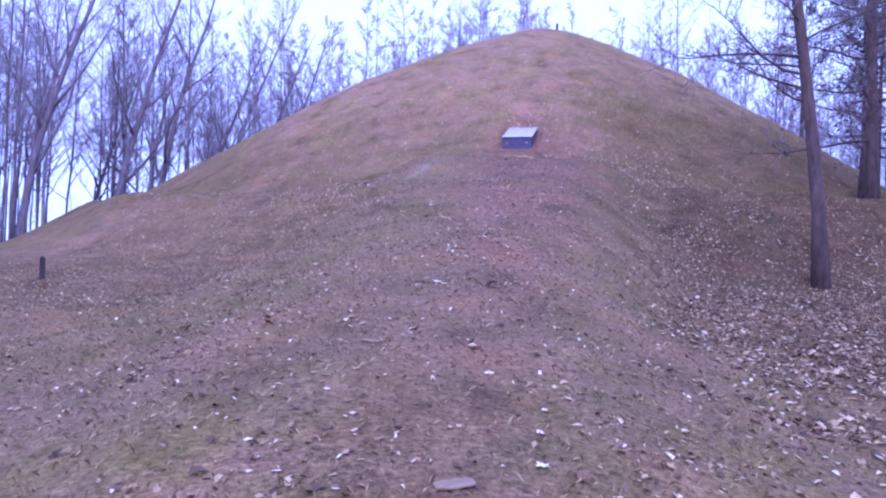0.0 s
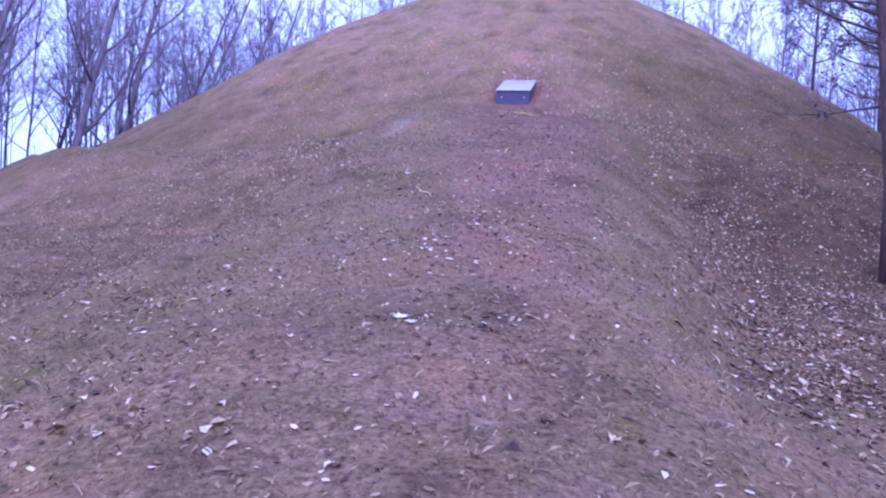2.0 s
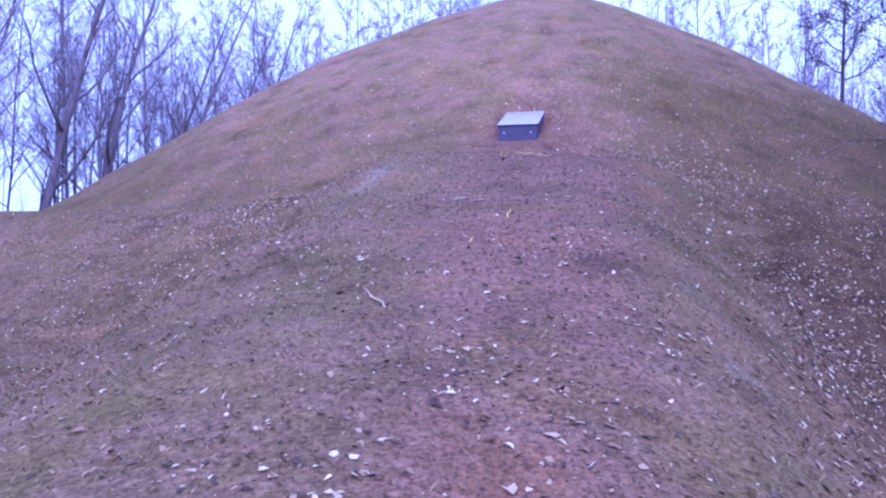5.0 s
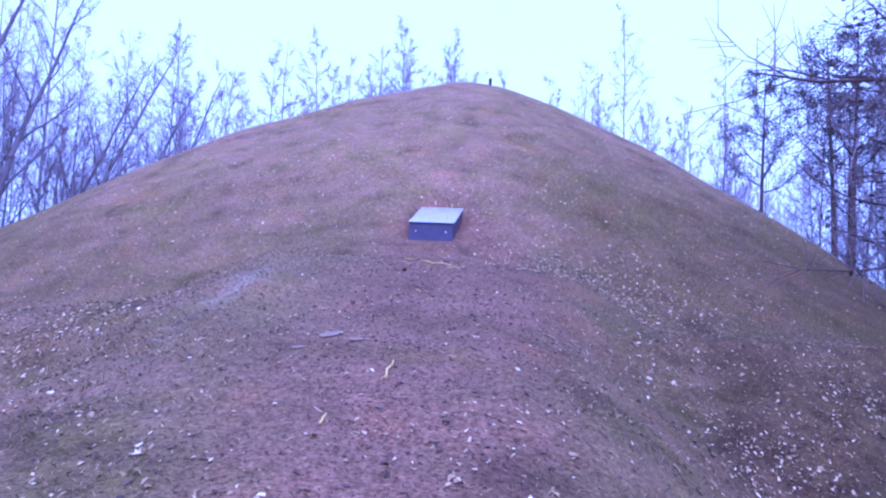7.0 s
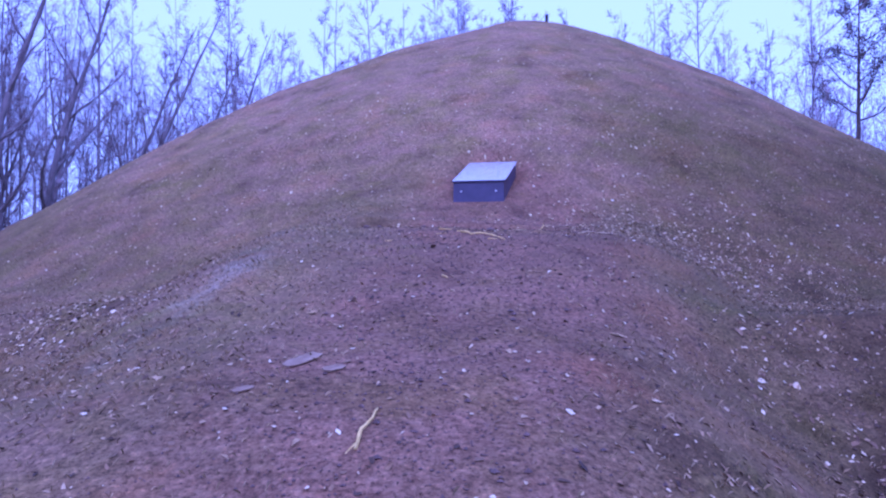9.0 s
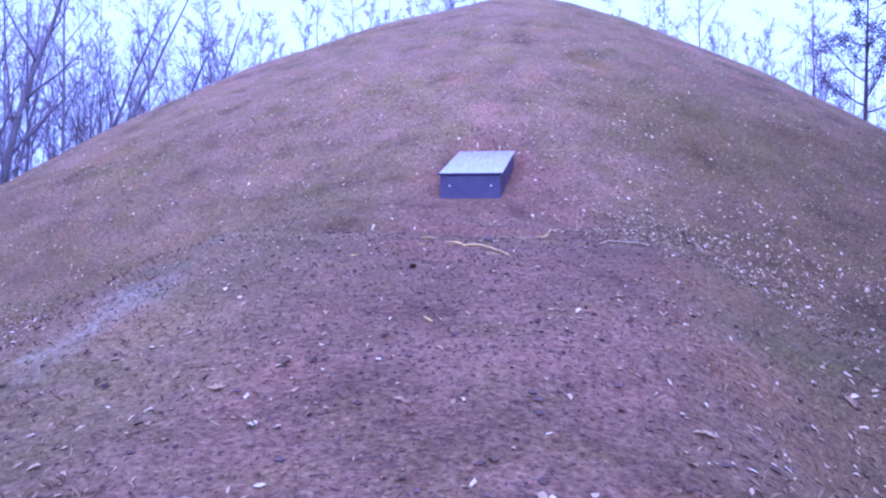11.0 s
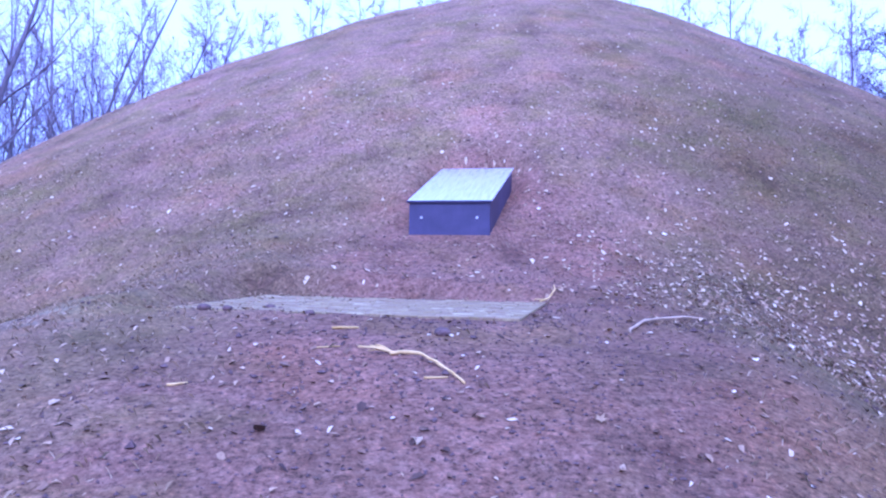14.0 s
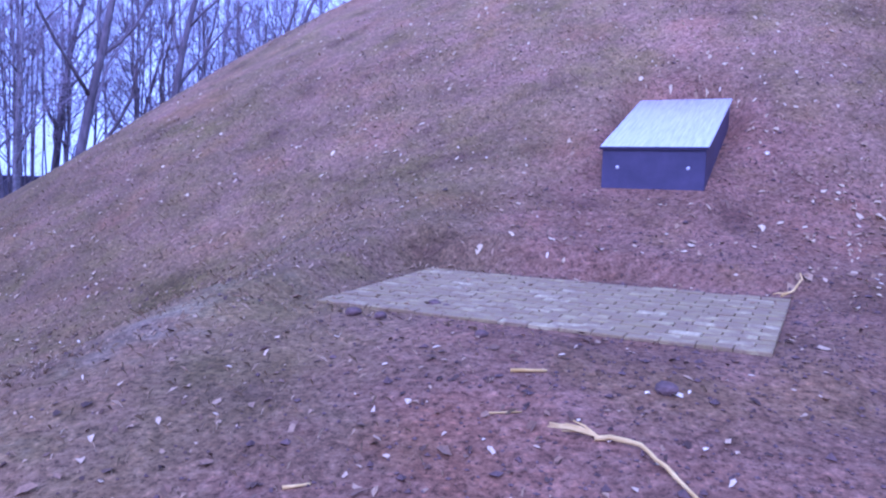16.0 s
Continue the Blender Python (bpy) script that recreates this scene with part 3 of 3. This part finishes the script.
# ---- trees ----
def grow(seed, height, radius, lean=(0, 0), first=0.3, limbs=16, reach=0.22, rise=0.9, subs=6, twigs=6, droop=0.0, crook=0.02, twig_r=0.011, side=None, thick=0.022):
    """Trunk and crown of a bare tree as two sets of tubes."""
    rnd = random.Random(seed)
    rv = lambda s: Vector((rnd.uniform(-s, s), rnd.uniform(-s, s), rnd.uniform(-s, s)))
    trunk, crown, spine = Tubes(), Tubes(), []
    steps = 12
    sway = Vector((0, 0, 0))
    for k in range(steps + 1):
        f = k / steps
        sway += rv(crook * height / 12)
        spine.append(Vector((lean[0] * f ** 1.4, lean[1] * f ** 1.4, height * f)) + Vector((sway.x, sway.y, 0)))
    spine[0] = Vector((0, 0, -0.4))
    rad = lambda f: radius * (1 - 0.93 * f) + 0.006
    radii = [rad(k / steps) for k in range(steps + 1)]
    radii[0] *= 1.5
    trunk.add(spine, radii, 8)
    for n in range(limbs):
        f = first + (0.97 - first) * (n + rnd.random()) / limbs
        k = min(int(f * steps), steps - 1)
        root = spine[k].lerp(spine[k + 1], f * steps - k)
        az = n * 2.4 + rnd.uniform(-0.5, 0.5)
        if side is not None and rnd.random() < 0.45:
            az = side + rnd.uniform(-0.5, 0.5)
        length = height * reach * (1.15 - f) * rnd.uniform(0.6, 1.3) / (1.15 - first) * 1.3
        out = Vector((math.cos(az), math.sin(az), rise * rnd.uniform(0.6, 1.3))).normalized()
        pts, p, d = [root], root.copy(), out.copy()
        for s in range(5):
            d = (d + rv(0.24) + Vector((0, 0, 0.12 - droop))).normalized()
            p = p + d * length / 5
            pts.append(p.copy())
        r0 = min(rad(f) * 0.55, length * thick + 0.008)
        trunk.add(pts, [r0 * (1 - 0.16 * s) for s in range(6)], 5)
        for b in range(subs):
            g = 0.25 + 0.75 * (b + rnd.random()) / subs
            s = min(int(g * 5), 4)
            q0 = pts[s].lerp(pts[s + 1], g * 5 - s)
            d2 = ((pts[s + 1] - pts[s]).normalized() * 0.8 + rv(0.9) + Vector((0, 0, 0.25 - 2 * droop))).normalized()
            l2 = length * rnd.uniform(0.22, 0.42)
            q1 = q0 + d2 * l2 * 0.5 + rv(0.05 * l2)
            q2 = q1 + (d2 + rv(0.25) + Vector((0, 0, 0.1 - droop))).normalized() * l2 * 0.5
            crown.ribbon(q0, q1, max(r0 * 0.3, twig_r))
            crown.ribbon(q1, q2, twig_r * 0.9)
            for w in range(twigs):
                h = rnd.random()
                e0 = q0.lerp(q1, 2 * h) if h < 0.5 else q1.lerp(q2, 2 * h - 1)
                e1 = e0 + (d2 * 0.5 + rv(0.9) + Vector((0, 0, 0.1 - 2 * droop))).normalized() * l2 * rnd.uniform(0.3, 0.6)
                crown.ribbon(e0, e1, twig_r * 0.8)
    return trunk, crown


def flecks(tubes, seed, count, size, spread_r):
    """Small leaves or needle tufts round the twig ends of a crown."""
    rnd = random.Random(seed)
    v, f = [], []
    for _ in range(count):
        c = Vector(rnd.choice(tubes.v)) + Vector((rnd.gauss(0, spread_r), rnd.gauss(0, spread_r), rnd.gauss(0, spread_r * 0.7)))
        a = Vector((rnd.gauss(0, 1), rnd.gauss(0, 1), rnd.gauss(0, 1))).normalized() * size * rnd.uniform(0.6, 1.3)
        b = a.cross(Vector((rnd.gauss(0, 1), rnd.gauss(0, 1), rnd.gauss(0, 1)))).normalized() * size * rnd.uniform(0.3, 0.7)
        k = len(v)
        v += [tuple(c - a), tuple(c + b), tuple(c + a), tuple(c - b)]
        f.append((k, k + 1, k + 2, k + 3))
    return v, f


def tree(name, label, trunk, crown, bark, twig_mat, group, leaves=None, leaf_mat=None):
    ob = tagged(new(name), label, "tree", group)
    data_part("trunk", trunk.v, trunk.f, bark, ob, smooth=True)
    c = data_part("crown", crown.v, crown.f, twig_mat, ob, "fine bare twigs")
    if leaves:
        data_part("foliage", *leaves, leaf_mat, c, "last small leaves" if leaf_mat is M_LEAF else "dark needles")
    return ob


def stand(ob, x, y, turn=0, size=1.0, copy=True):
    m = Matrix.LocRotScale((x, y, ground_at(x, y)), Euler((0, 0, radians(turn))), (size, size, size))
    if copy:
        o = copy_thing(ob, m)
        o.matrix_basis = m
        return o
    ob.matrix_basis = m
    return ob


birches = []
for n in range(8):
    t, c = grow(20 + n, 19 + 1.1 * n, 0.06 + 0.009 * n, (random.uniform(-2.2, 2.2), random.uniform(-0.8, 0.8)), 0.16, 26, 0.175, 1.1, 8, 13, 0.02, 0.05, 0.014, thick=0.014)
    birches.append(tree("birch_tree", "tall slender bare birch with a pale trunk and fine twigs", t, c, M_BIRCH if n % 2 else M_BARK, M_TWIG, "birches behind the mound", flecks(c, n, 300, 0.05, 0.25), M_LEAF))
greys = []
for n in range(3):
    t, c = grow(50 + n, 20 + 1.2 * n, 0.22 + 0.03 * n, (6.4 - 0.6 * n, 0.5), 0.16, 13, 0.27, 1.7, 8, 11, -0.02, 0.05, 0.013, thick=0.02)
    greys.append(tree("leaning_tree", "leaning dark bare broadleaf tree with long rising limbs", t, c, M_BARK, M_TWIG_DARK, "leaning trees beside the mound"))
saplings = []
for n in range(3):
    t, c = grow(70 + n, 8 + n, 0.04, (random.uniform(-1, 1), 0.3), 0.15, 14, 0.2, 1.0, 5, 6, 0.0, 0.03, 0.008)
    saplings.append(tree("sapling", "thin bare sapling among the trunks", t, c, M_BARK, M_TWIG, "undergrowth saplings"))
t, c = grow(90, 19, 0.145, (-3.0, 0.2), 0.2, 56, 0.1, 0.12, 14, 9, 0.05, 0.006, 0.006, side=math.pi, thick=0.011)
larch = tree("larch_tree", "straight dark larch with long bare drooping branches", t, c, M_LARCH, M_TWIG_DARK, "larches beside the mound")
t, c = grow(93, 22, 0.2, (-0.5, 0.3), 0.08, 64, 0.11, 0.05, 9, 9, 0.06, 0.006, 0.011, thick=0.012)
spruce = tree("spruce_tree", "dense dark brown conifer with bare drooping branches", t, c, M_LARCH, M_TWIG_DARK, "conifers beside the mound", flecks(c, 4, 1500, 0.09, 0.12), M_NEEDLE)
t, c = grow(97, 17.5, 0.2, (0.4, 0.2), 0.55, 18, 0.17, 0.35, 8, 9, 0.0, 0.01, 0.014)
pine = tree("pine_tree", "tall pine with a bare trunk and dark needle clumps", t, c, M_LARCH, M_TWIG_DARK, "pines beside the mound", flecks(c, 5, 5200, 0.06, 0.14), M_NEEDLE)

stand(larch, 7.55, 16.3, 0, 1.0, False)
stand(larch, 15.5, 27.0, 100, 1.05)
stand(larch, 13.5, 16.5, 200, 1.1)
stand(spruce, 12.7, 24.5, 40, 1.0, False)
stand(spruce, 15.0, 29.5, 200, 1.0)
stand(larch, 12.0, 21.0, 60, 1.0)
stand(spruce, 17.5, 30.5, 130, 1.05)
stand(spruce, 21.0, 27.0, 260, 0.9)
stand(spruce, 24.5, 36.0, 10, 0.95)
stand(spruce, 31.0, 45.0, 70, 0.85)
stand(pine, 24.3, 57.8, 0, 1.13, False)
stand(pine, 28.5, 56.0, 120, 1.3)
stand(pine, 33.0, 62.0, 220, 1.25)
stand(pine, 27.2, 52.5, 300, 1.2)
stand(pine, 31.5, 50.0, 40, 1.35)
stand(spruce, 29.0, 48.0, 75, 0.9)
stand(spruce, 33.5, 55.0, 160, 0.95)

stand(greys[0], -24.0, 39.5, -8, 1.0, False)
stand(greys[1], -22.8, 47.0, 0, 1.0, False)
stand(greys[2], -22.9, 53.0, 5, 0.95, False)
stand(greys[0], -19.5, 56.5, 12, 0.95)
stand(greys[2], -39.0, 63.5, 0, 1.1)
stand(greys[1], -37.5, 58.5, 165, 0.8)
stand(greys[0], -33.0, 64.0, -15, 0.9)
stand(greys[1], -27.0, 61.0, 80, 0.9)
stand(greys[0], -46.0, 58.0, 10, 0.95)
stand(greys[2], -16.3, 61.5, 8, 0.82)
stand(greys[0], -21.5, 58.5, -6, 0.92)
stand(greys[1], -18.3, 60.5, 4, 0.85)


poles = []
for n in range(6):
    t, c = grow(130 + n, 17 + 1.3 * n, 0.055 + 0.008 * n, (random.uniform(-1.2, 1.2), random.uniform(-0.6, 0.6)), 0.5, 18, 0.11, 1.2, 6, 8, 0.0, 0.04, 0.011, thick=0.012)
    poles.append(tree("slender_tree", "thin straight bare tree with a sparse high crown", t, c, M_BARK, M_TWIG, "slender trees in the wood"))
stand(poles[2], 15.4, 58.0, 30, 1.0, False)


def woods():
    rnd = random.Random(11)
    cx, cy = WOODS
    used = set()

    def drop(kinds, x, y, size):
        ob = rnd.choice(kinds)
        stand(ob, x, y, rnd.uniform(0, 360), size * rnd.uniform(0.88, 1.1), ob in used)
        used.add(ob)

    def belt(count, a0, a1, r0, r1, size):
        for _ in range(count):
            a, r = radians(rnd.uniform(a0, a1)), r0 + (r1 - r0) * rnd.random() ** 1.5
            x, y = cx + r * math.cos(a), cy + r * math.sin(a)
            drop(birches, x, y, size * (1 + 0.004 * (r - r0)))

    belt(52, 122, 208, 31, 72, 1.12)
    belt(122, 60, 124, 31, 60, 1.06)
    belt(94, -35, 62, 31, 62, 1.0)
    used.add(poles[2])
    for count, a0, a1, r1 in ((150, 116, 212, 74), (50, 62, 116, 60), (80, -35, 60, 66)):
        for _ in range(count):
            a, r = radians(rnd.uniform(a0, a1)), rnd.uniform(30, r1)
            drop(poles, cx + r * math.cos(a), cy + r * math.sin(a), 1.0)
    for _ in range(90):
        a, r = rnd.uniform(0, 2 * math.pi), rnd.uniform(30, 60)
        x, y = cx + r * math.cos(a), cy + r * math.sin(a)
        if y > 22:
            drop(saplings, x, y, 1.0)
    for n in range(20):
        x, y = rnd.uniform(-45, 45), rnd.uniform(-40, -8)
        drop(birches, x, y, 0.95)


woods()


def far_building(x, y, yaw):
    ob = tagged(new("low_building"), "long low dark flat-roofed building behind the trees", "building")
    ob.matrix_world = pose(x, y, ground_at(x, y) - 0.3, 0, 0, yaw)
    tall = 5.3 - ground_at(x, y)
    bm = bmesh.new()
    slab(bm, (14, 6, tall), pose(0, 0, tall / 2), 0.02)
    part("wall", bm, M_FARWALL, ob)
    bm = bmesh.new()
    slab(bm, (14.6, 6.6, 0.25), pose(0, 0, tall + 0.13), 0.03)
    part("roof", bm, M_BOX, ob, "dark flat roof slab")


far_building(-70.4, 89.2, 42)


# ---- fallen leaves and dry grass ----
def leaf_shape(rs, size):
    """Cupped leaf blades: six corners each, for arrays of sizes."""
    n = len(size)
    outline = np.array([(-1, 0), (-0.45, 0.72), (0.45, 0.68), (1.0, 0), (0.45, -0.68), (-0.45, -0.72)])
    p = np.zeros((n, 6, 3))
    ragged = rs.uniform(0.35, 1.35, (n, 6))
    p[:, :, 0] = outline[:, 0] * size[:, None] * ragged
    p[:, :, 1] = outline[:, 1] * size[:, None] * rs.uniform(0.5, 1.1, (n, 1)) * ragged
    p[:, :, 2] = np.abs(outline[:, 1]) * size[:, None] * rs.uniform(0.05, 0.75, (n, 1)) + outline[:, 0] ** 2 * size[:, None] * rs.uniform(0, 0.2, (n, 1))
    a, b = rs.uniform(0, 6.283, n), rs.normal(0, 0.38, n)
    x, z = p[:, :, 0] * np.cos(b)[:, None] - p[:, :, 2] * np.sin(b)[:, None], p[:, :, 0] * np.sin(b)[:, None] + p[:, :, 2] * np.cos(b)[:, None]
    px = x * np.cos(a)[:, None] - p[:, :, 1] * np.sin(a)[:, None]
    py = x * np.sin(a)[:, None] + p[:, :, 1] * np.cos(a)[:, None]
    return np.stack([px, py, z], -1)


def laid(p, x, y, lift):
    """Leaf corners p laid on the ground at x and y, tilted as the slope is."""
    gx, gy = (land(x + 0.06, y) - land(x - 0.06, y)) / 0.12, (land(x, y + 0.06) - land(x, y - 0.06)) / 0.12
    p[:, :, 2] += p[:, :, 0] * gx[:, None] + p[:, :, 1] * gy[:, None]
    return p + np.stack([x, y, land(x, y) + lift], -1)[:, None, :]


def leaf_density(x, y):
    right, left = np.interp(y, RIGHT_Y, RIGHT_X), np.interp(y, LEFT_Y, LEFT_X)
    d = np.where(x > right, np.clip((x - right) / 1.3, 0.12, 1.0) * np.interp(y, [3, 14, 20, 26, 30, 60], [1.1, 0.9, 0.4, 0.25, 0.05, 0.02]), 0.16)
    d = np.where(x < left, np.clip((left - x) / 1.5, 0.08, 0.35) * np.interp(y, [2, 14, 25, 28, 60], [0.5, 1.2, 0.9, 0.1, 0.02]), d)
    d = np.where((x <= right) & (x >= left), np.interp(y, [-2, 6, 18, 24, 29, 40], [0.26, 0.26, 0.2, 0.1, 0.04, 0.02]), d)
    d = d + 0.7 * np.exp(-(((x - 5.4) / 1.5) ** 2 + ((y - 25.9) / 1.2) ** 2)) + 0.5 * np.exp(-(((x + 4.2) / 1.6) ** 2 + ((y - 22) / 3) ** 2))
    clump = 0.5 + 0.5 * np.sin(1.9 * x + 1.3 * np.sin(1.1 * y)) * np.sin(1.7 * y + 1.4 * np.sin(0.8 * x))
    fade = np.clip((14 - np.abs(x - 0.5)) / 5, 0, 1) * np.clip((y + 9) / 6, 0, 1)
    return d * (0.35 + 1.3 * clump ** 2) * fade


def scatter(rs, count, xa, xb, ya, yb, density, power=1.0):
    keep_x, keep_y, total = [], [], 0
    while total < count:
        y = ya + (yb - ya) * rs.uniform(0, 1, 60000) ** power
        x = rs.uniform(xa, xb, 60000)
        ok = rs.uniform(0, 1, 60000) < density(x, y)
        keep_x.append(x[ok])
        keep_y.append(y[ok])
        total += ok.sum()
    return np.concatenate(keep_x)[:count], np.concatenate(keep_y)[:count]


def build_leaves():
    rs = np.random.RandomState(3)
    x, y = scatter(rs, 118000, -13.5, 14.5, -9, 33, leaf_density)
    size = rs.uniform(0.009, 0.031, len(x)) * np.where(x > np.interp(y, RIGHT_Y, RIGHT_X), np.interp(y, [10, 20], [1.45, 1.05]), 1.0) * np.where(rs.uniform(0, 1, len(x)) < 0.12, 1.45, 1.0)
    p = leaf_shape(rs, size)
    p = laid(p, x, y, 0.005)
    k = np.arange(len(x))[:, None] * 6
    faces = np.concatenate([k + np.array([0, 1, 2, 3]), k + np.array([0, 3, 4, 5])])
    litter = tagged(data_part("leaf_litter", p.reshape(-1, 3), faces, M_LEAF), "brown, tan and pale fallen autumn leaves strewn over turf", "fallen leaves", kind="stuff")
    x, y = scatter(rs, 15000, -20, 26, 22, 52, lambda a, b: 0.4 * np.clip((21 - np.hypot(a - MOUND[0], b - MOUND[1])) / 5, 0, 1) * (0.4 + 0.6 * (lumps(a, b, 1.7) > 0)))
    x2, y2 = scatter(rs, 1300, 1.5, 10, 21, 31, lambda a, b: np.exp(-(((a - 5.2) / 1.7) ** 2 + ((b - 26.4) / 1.3) ** 2)))
    x3, y3 = scatter(rs, 700, -9, -1, 14, 28, lambda a, b: np.exp(-(((a + 4.3) / 1.5) ** 2 + ((b - 21.5) / 3) ** 2)))
    x, y = np.concatenate([x, x2, x3]), np.concatenate([y, y2, y3])
    p = leaf_shape(rs, rs.uniform(0.015, 0.042, len(x)))
    p = laid(p, x, y, 0.007)
    k = np.arange(len(x))[:, None] * 6
    faces = np.concatenate([k + np.array([0, 1, 2, 3]), k + np.array([0, 3, 4, 5])])
    tagged(data_part("pale_leaves", p.reshape(-1, 3), faces, M_LEAF_PALE), "pale bleached leaf scraps on the mound's dry grass", "fallen leaves", kind="stuff")
    x, y = scatter(rs, 280, -3.5, 5.5, 2, 28, leaf_density)
    shapes = []
    for s in range(6):
        me = bpy.data.meshes.new("leaf")
        q = leaf_shape(rs, np.array([rs.uniform(0.018, 0.028)]))[0]
        me.from_pydata(q.tolist(), [], [(0, 1, 2, 3), (0, 3, 4, 5)])
        me.materials.append(M_LEAF_ONE)
        shapes.append(me)
    for n in range(len(x)):
        o = new("leaf", shapes[n % 6])
        o.parent = litter
        slope = math.degrees(math.atan((ground_at(x[n], y[n] + 0.1) - ground_at(x[n], y[n] - 0.1)) / 0.2))
        o.matrix_basis = pose(x[n], y[n], ground_at(x[n], y[n]) + 0.012, slope + rs.uniform(-8, 8), rs.uniform(-8, 8)) @ pose(0, 0, 0, 0, 0, rs.uniform(0, 360))


def build_grass():
    rs = np.random.RandomState(8)

    def density(x, y):
        soil, sand, litter = wear_of(x, y)
        patch = 0.5 + 0.5 * np.sin(2.3 * x + np.sin(3.1 * y)) * np.sin(2.1 * y + np.sin(1.7 * x))
        return np.clip((1 - 1.15 * soil - 0.5 * litter) * (0.35 + 0.65 * patch), 0.02, 1)

    x, y = scatter(rs, 110000, -10, 11, 1, 32, density)
    n = len(x)
    base = np.stack([x, y, land(x, y) - 0.005], -1)
    a = rs.uniform(0, 6.283, n)
    out = np.stack([np.cos(a), np.sin(a), 0 * a], -1)
    side = np.stack([-np.sin(a), np.cos(a), 0 * a], -1)
    h, w = rs.uniform(0.015, 0.055, (n, 1)), rs.uniform(0.0015, 0.0035, (n, 1))
    bend = rs.uniform(0.3, 1.5, (n, 1)) * h
    up = np.array([[0, 0, 1.0]])
    v = np.stack([base - side * w, base + side * w, base + out * bend * 0.4 + up * h * 0.7 + side * w * 0.6, base + out * bend + up * h * 0.8], 1)
    k = np.arange(n)[:, None] * 4
    tagged(data_part("dry_grass", v.reshape(-1, 3), k + np.array([0, 1, 2, 3]), M_GRASS), "short dry straw-coloured grass blades in worn turf", "grass", kind="stuff")


def build_crumbs():
    """Small clods of earth on the bare soil of the path."""
    rs = np.random.RandomState(21)
    x, y = scatter(rs, 15000, -4, 7, 4, 32, lambda a, b: 0.04 + np.clip(wear_of(a, b)[0], 0, 1) ** 2)
    n = len(x)
    size = rs.uniform(0.004, 0.014, n) * np.where(rs.uniform(0, 1, n) < 0.04, 2.2, 1.0)
    octa = np.array([(1, 0, 0), (0, 1, 0), (-1, 0, 0), (0, -1, 0), (0, 0, 0.7), (0, 0, -0.5)])
    p = octa[None] * size[:, None, None] * rs.uniform(0.5, 1.4, (n, 6, 1))
    a = rs.uniform(0, 6.283, n)[:, None]
    p = np.stack([p[:, :, 0] * np.cos(a) - p[:, :, 1] * np.sin(a), p[:, :, 0] * np.sin(a) + p[:, :, 1] * np.cos(a), p[:, :, 2]], -1)
    p += np.stack([x, y, land(x, y) + size * 0.2], -1)[:, None, :]
    k = np.arange(n)[:, None] * 6
    tri = [(0, 1, 4), (1, 2, 4), (2, 3, 4), (3, 0, 4), (1, 0, 5), (2, 1, 5), (3, 2, 5), (0, 3, 5)]
    tagged(data_part("soil_crumbs", p.reshape(-1, 3), np.concatenate([k + np.array(f) for f in tri]), M_CLOD), "dark crumbs of earth scattered over bare soil", "soil", kind="stuff")


build_leaves()
build_grass()
build_crumbs()


# ---- paving in front of the box ----
def build_paving():
    bm = bmesh.new()
    slab(bm, (PAD_W, PAD_D, 0.06), pose(0, 0, -0.047))
    bed = part("paving", bm, M_BED)
    tagged(bed, "small terrace of worn grey concrete pavers in soil", "paving", kind="structure")
    bed.matrix_world = pose(PAD_X, PAD_Y, PAD_Z, 0, 0, PAD_YAW) @ pose(0, 0, 0, math.degrees(math.atan(PAD_SLOPE)))
    bm = bmesh.new()
    slab(bm, (0.194, 0.094, 0.06), Matrix())
    top = [e for e in bm.edges if all(v.co.z > 0 for v in e.verts)]
    bmesh.ops.bevel(bm, geom=top, offset=0.005, segments=1, affect="EDGES")
    me = bpy.data.meshes.new("paver")
    bm.to_mesh(me)
    bm.free()
    me.materials.append(M_PAVER)
    rnd = random.Random(2)
    rows = int(PAD_D / 0.1)
    half = me.copy()
    for v in half.vertices:
        v.co.x *= 0.48
    for r in range(1, rows, 2):
        for edge in (-1, 1):
            o = new("paver", half)
            o.parent = bed
            o.matrix_basis = pose(edge * (PAD_W / 2 - 0.05), -PAD_D / 2 + 0.05 + r * 0.1, -0.02 + rnd.uniform(-0.005, 0.003), 0, 0, rnd.uniform(-0.7, 0.7))
    for r in range(rows):
        shift = 0.1 if r % 2 else 0.0
        for c in range(int(PAD_W / 0.2) - (1 if shift else 0)):
            o = new("paver", me)
            o.parent = bed
            o.matrix_basis = pose(-PAD_W / 2 + 0.1 + shift + c * 0.2, -PAD_D / 2 + 0.05 + r * 0.1, -0.02 + rnd.uniform(-0.005, 0.003), rnd.uniform(-0.8, 0.8), rnd.uniform(-0.8, 0.8), rnd.uniform(-0.7, 0.7))


build_paving()
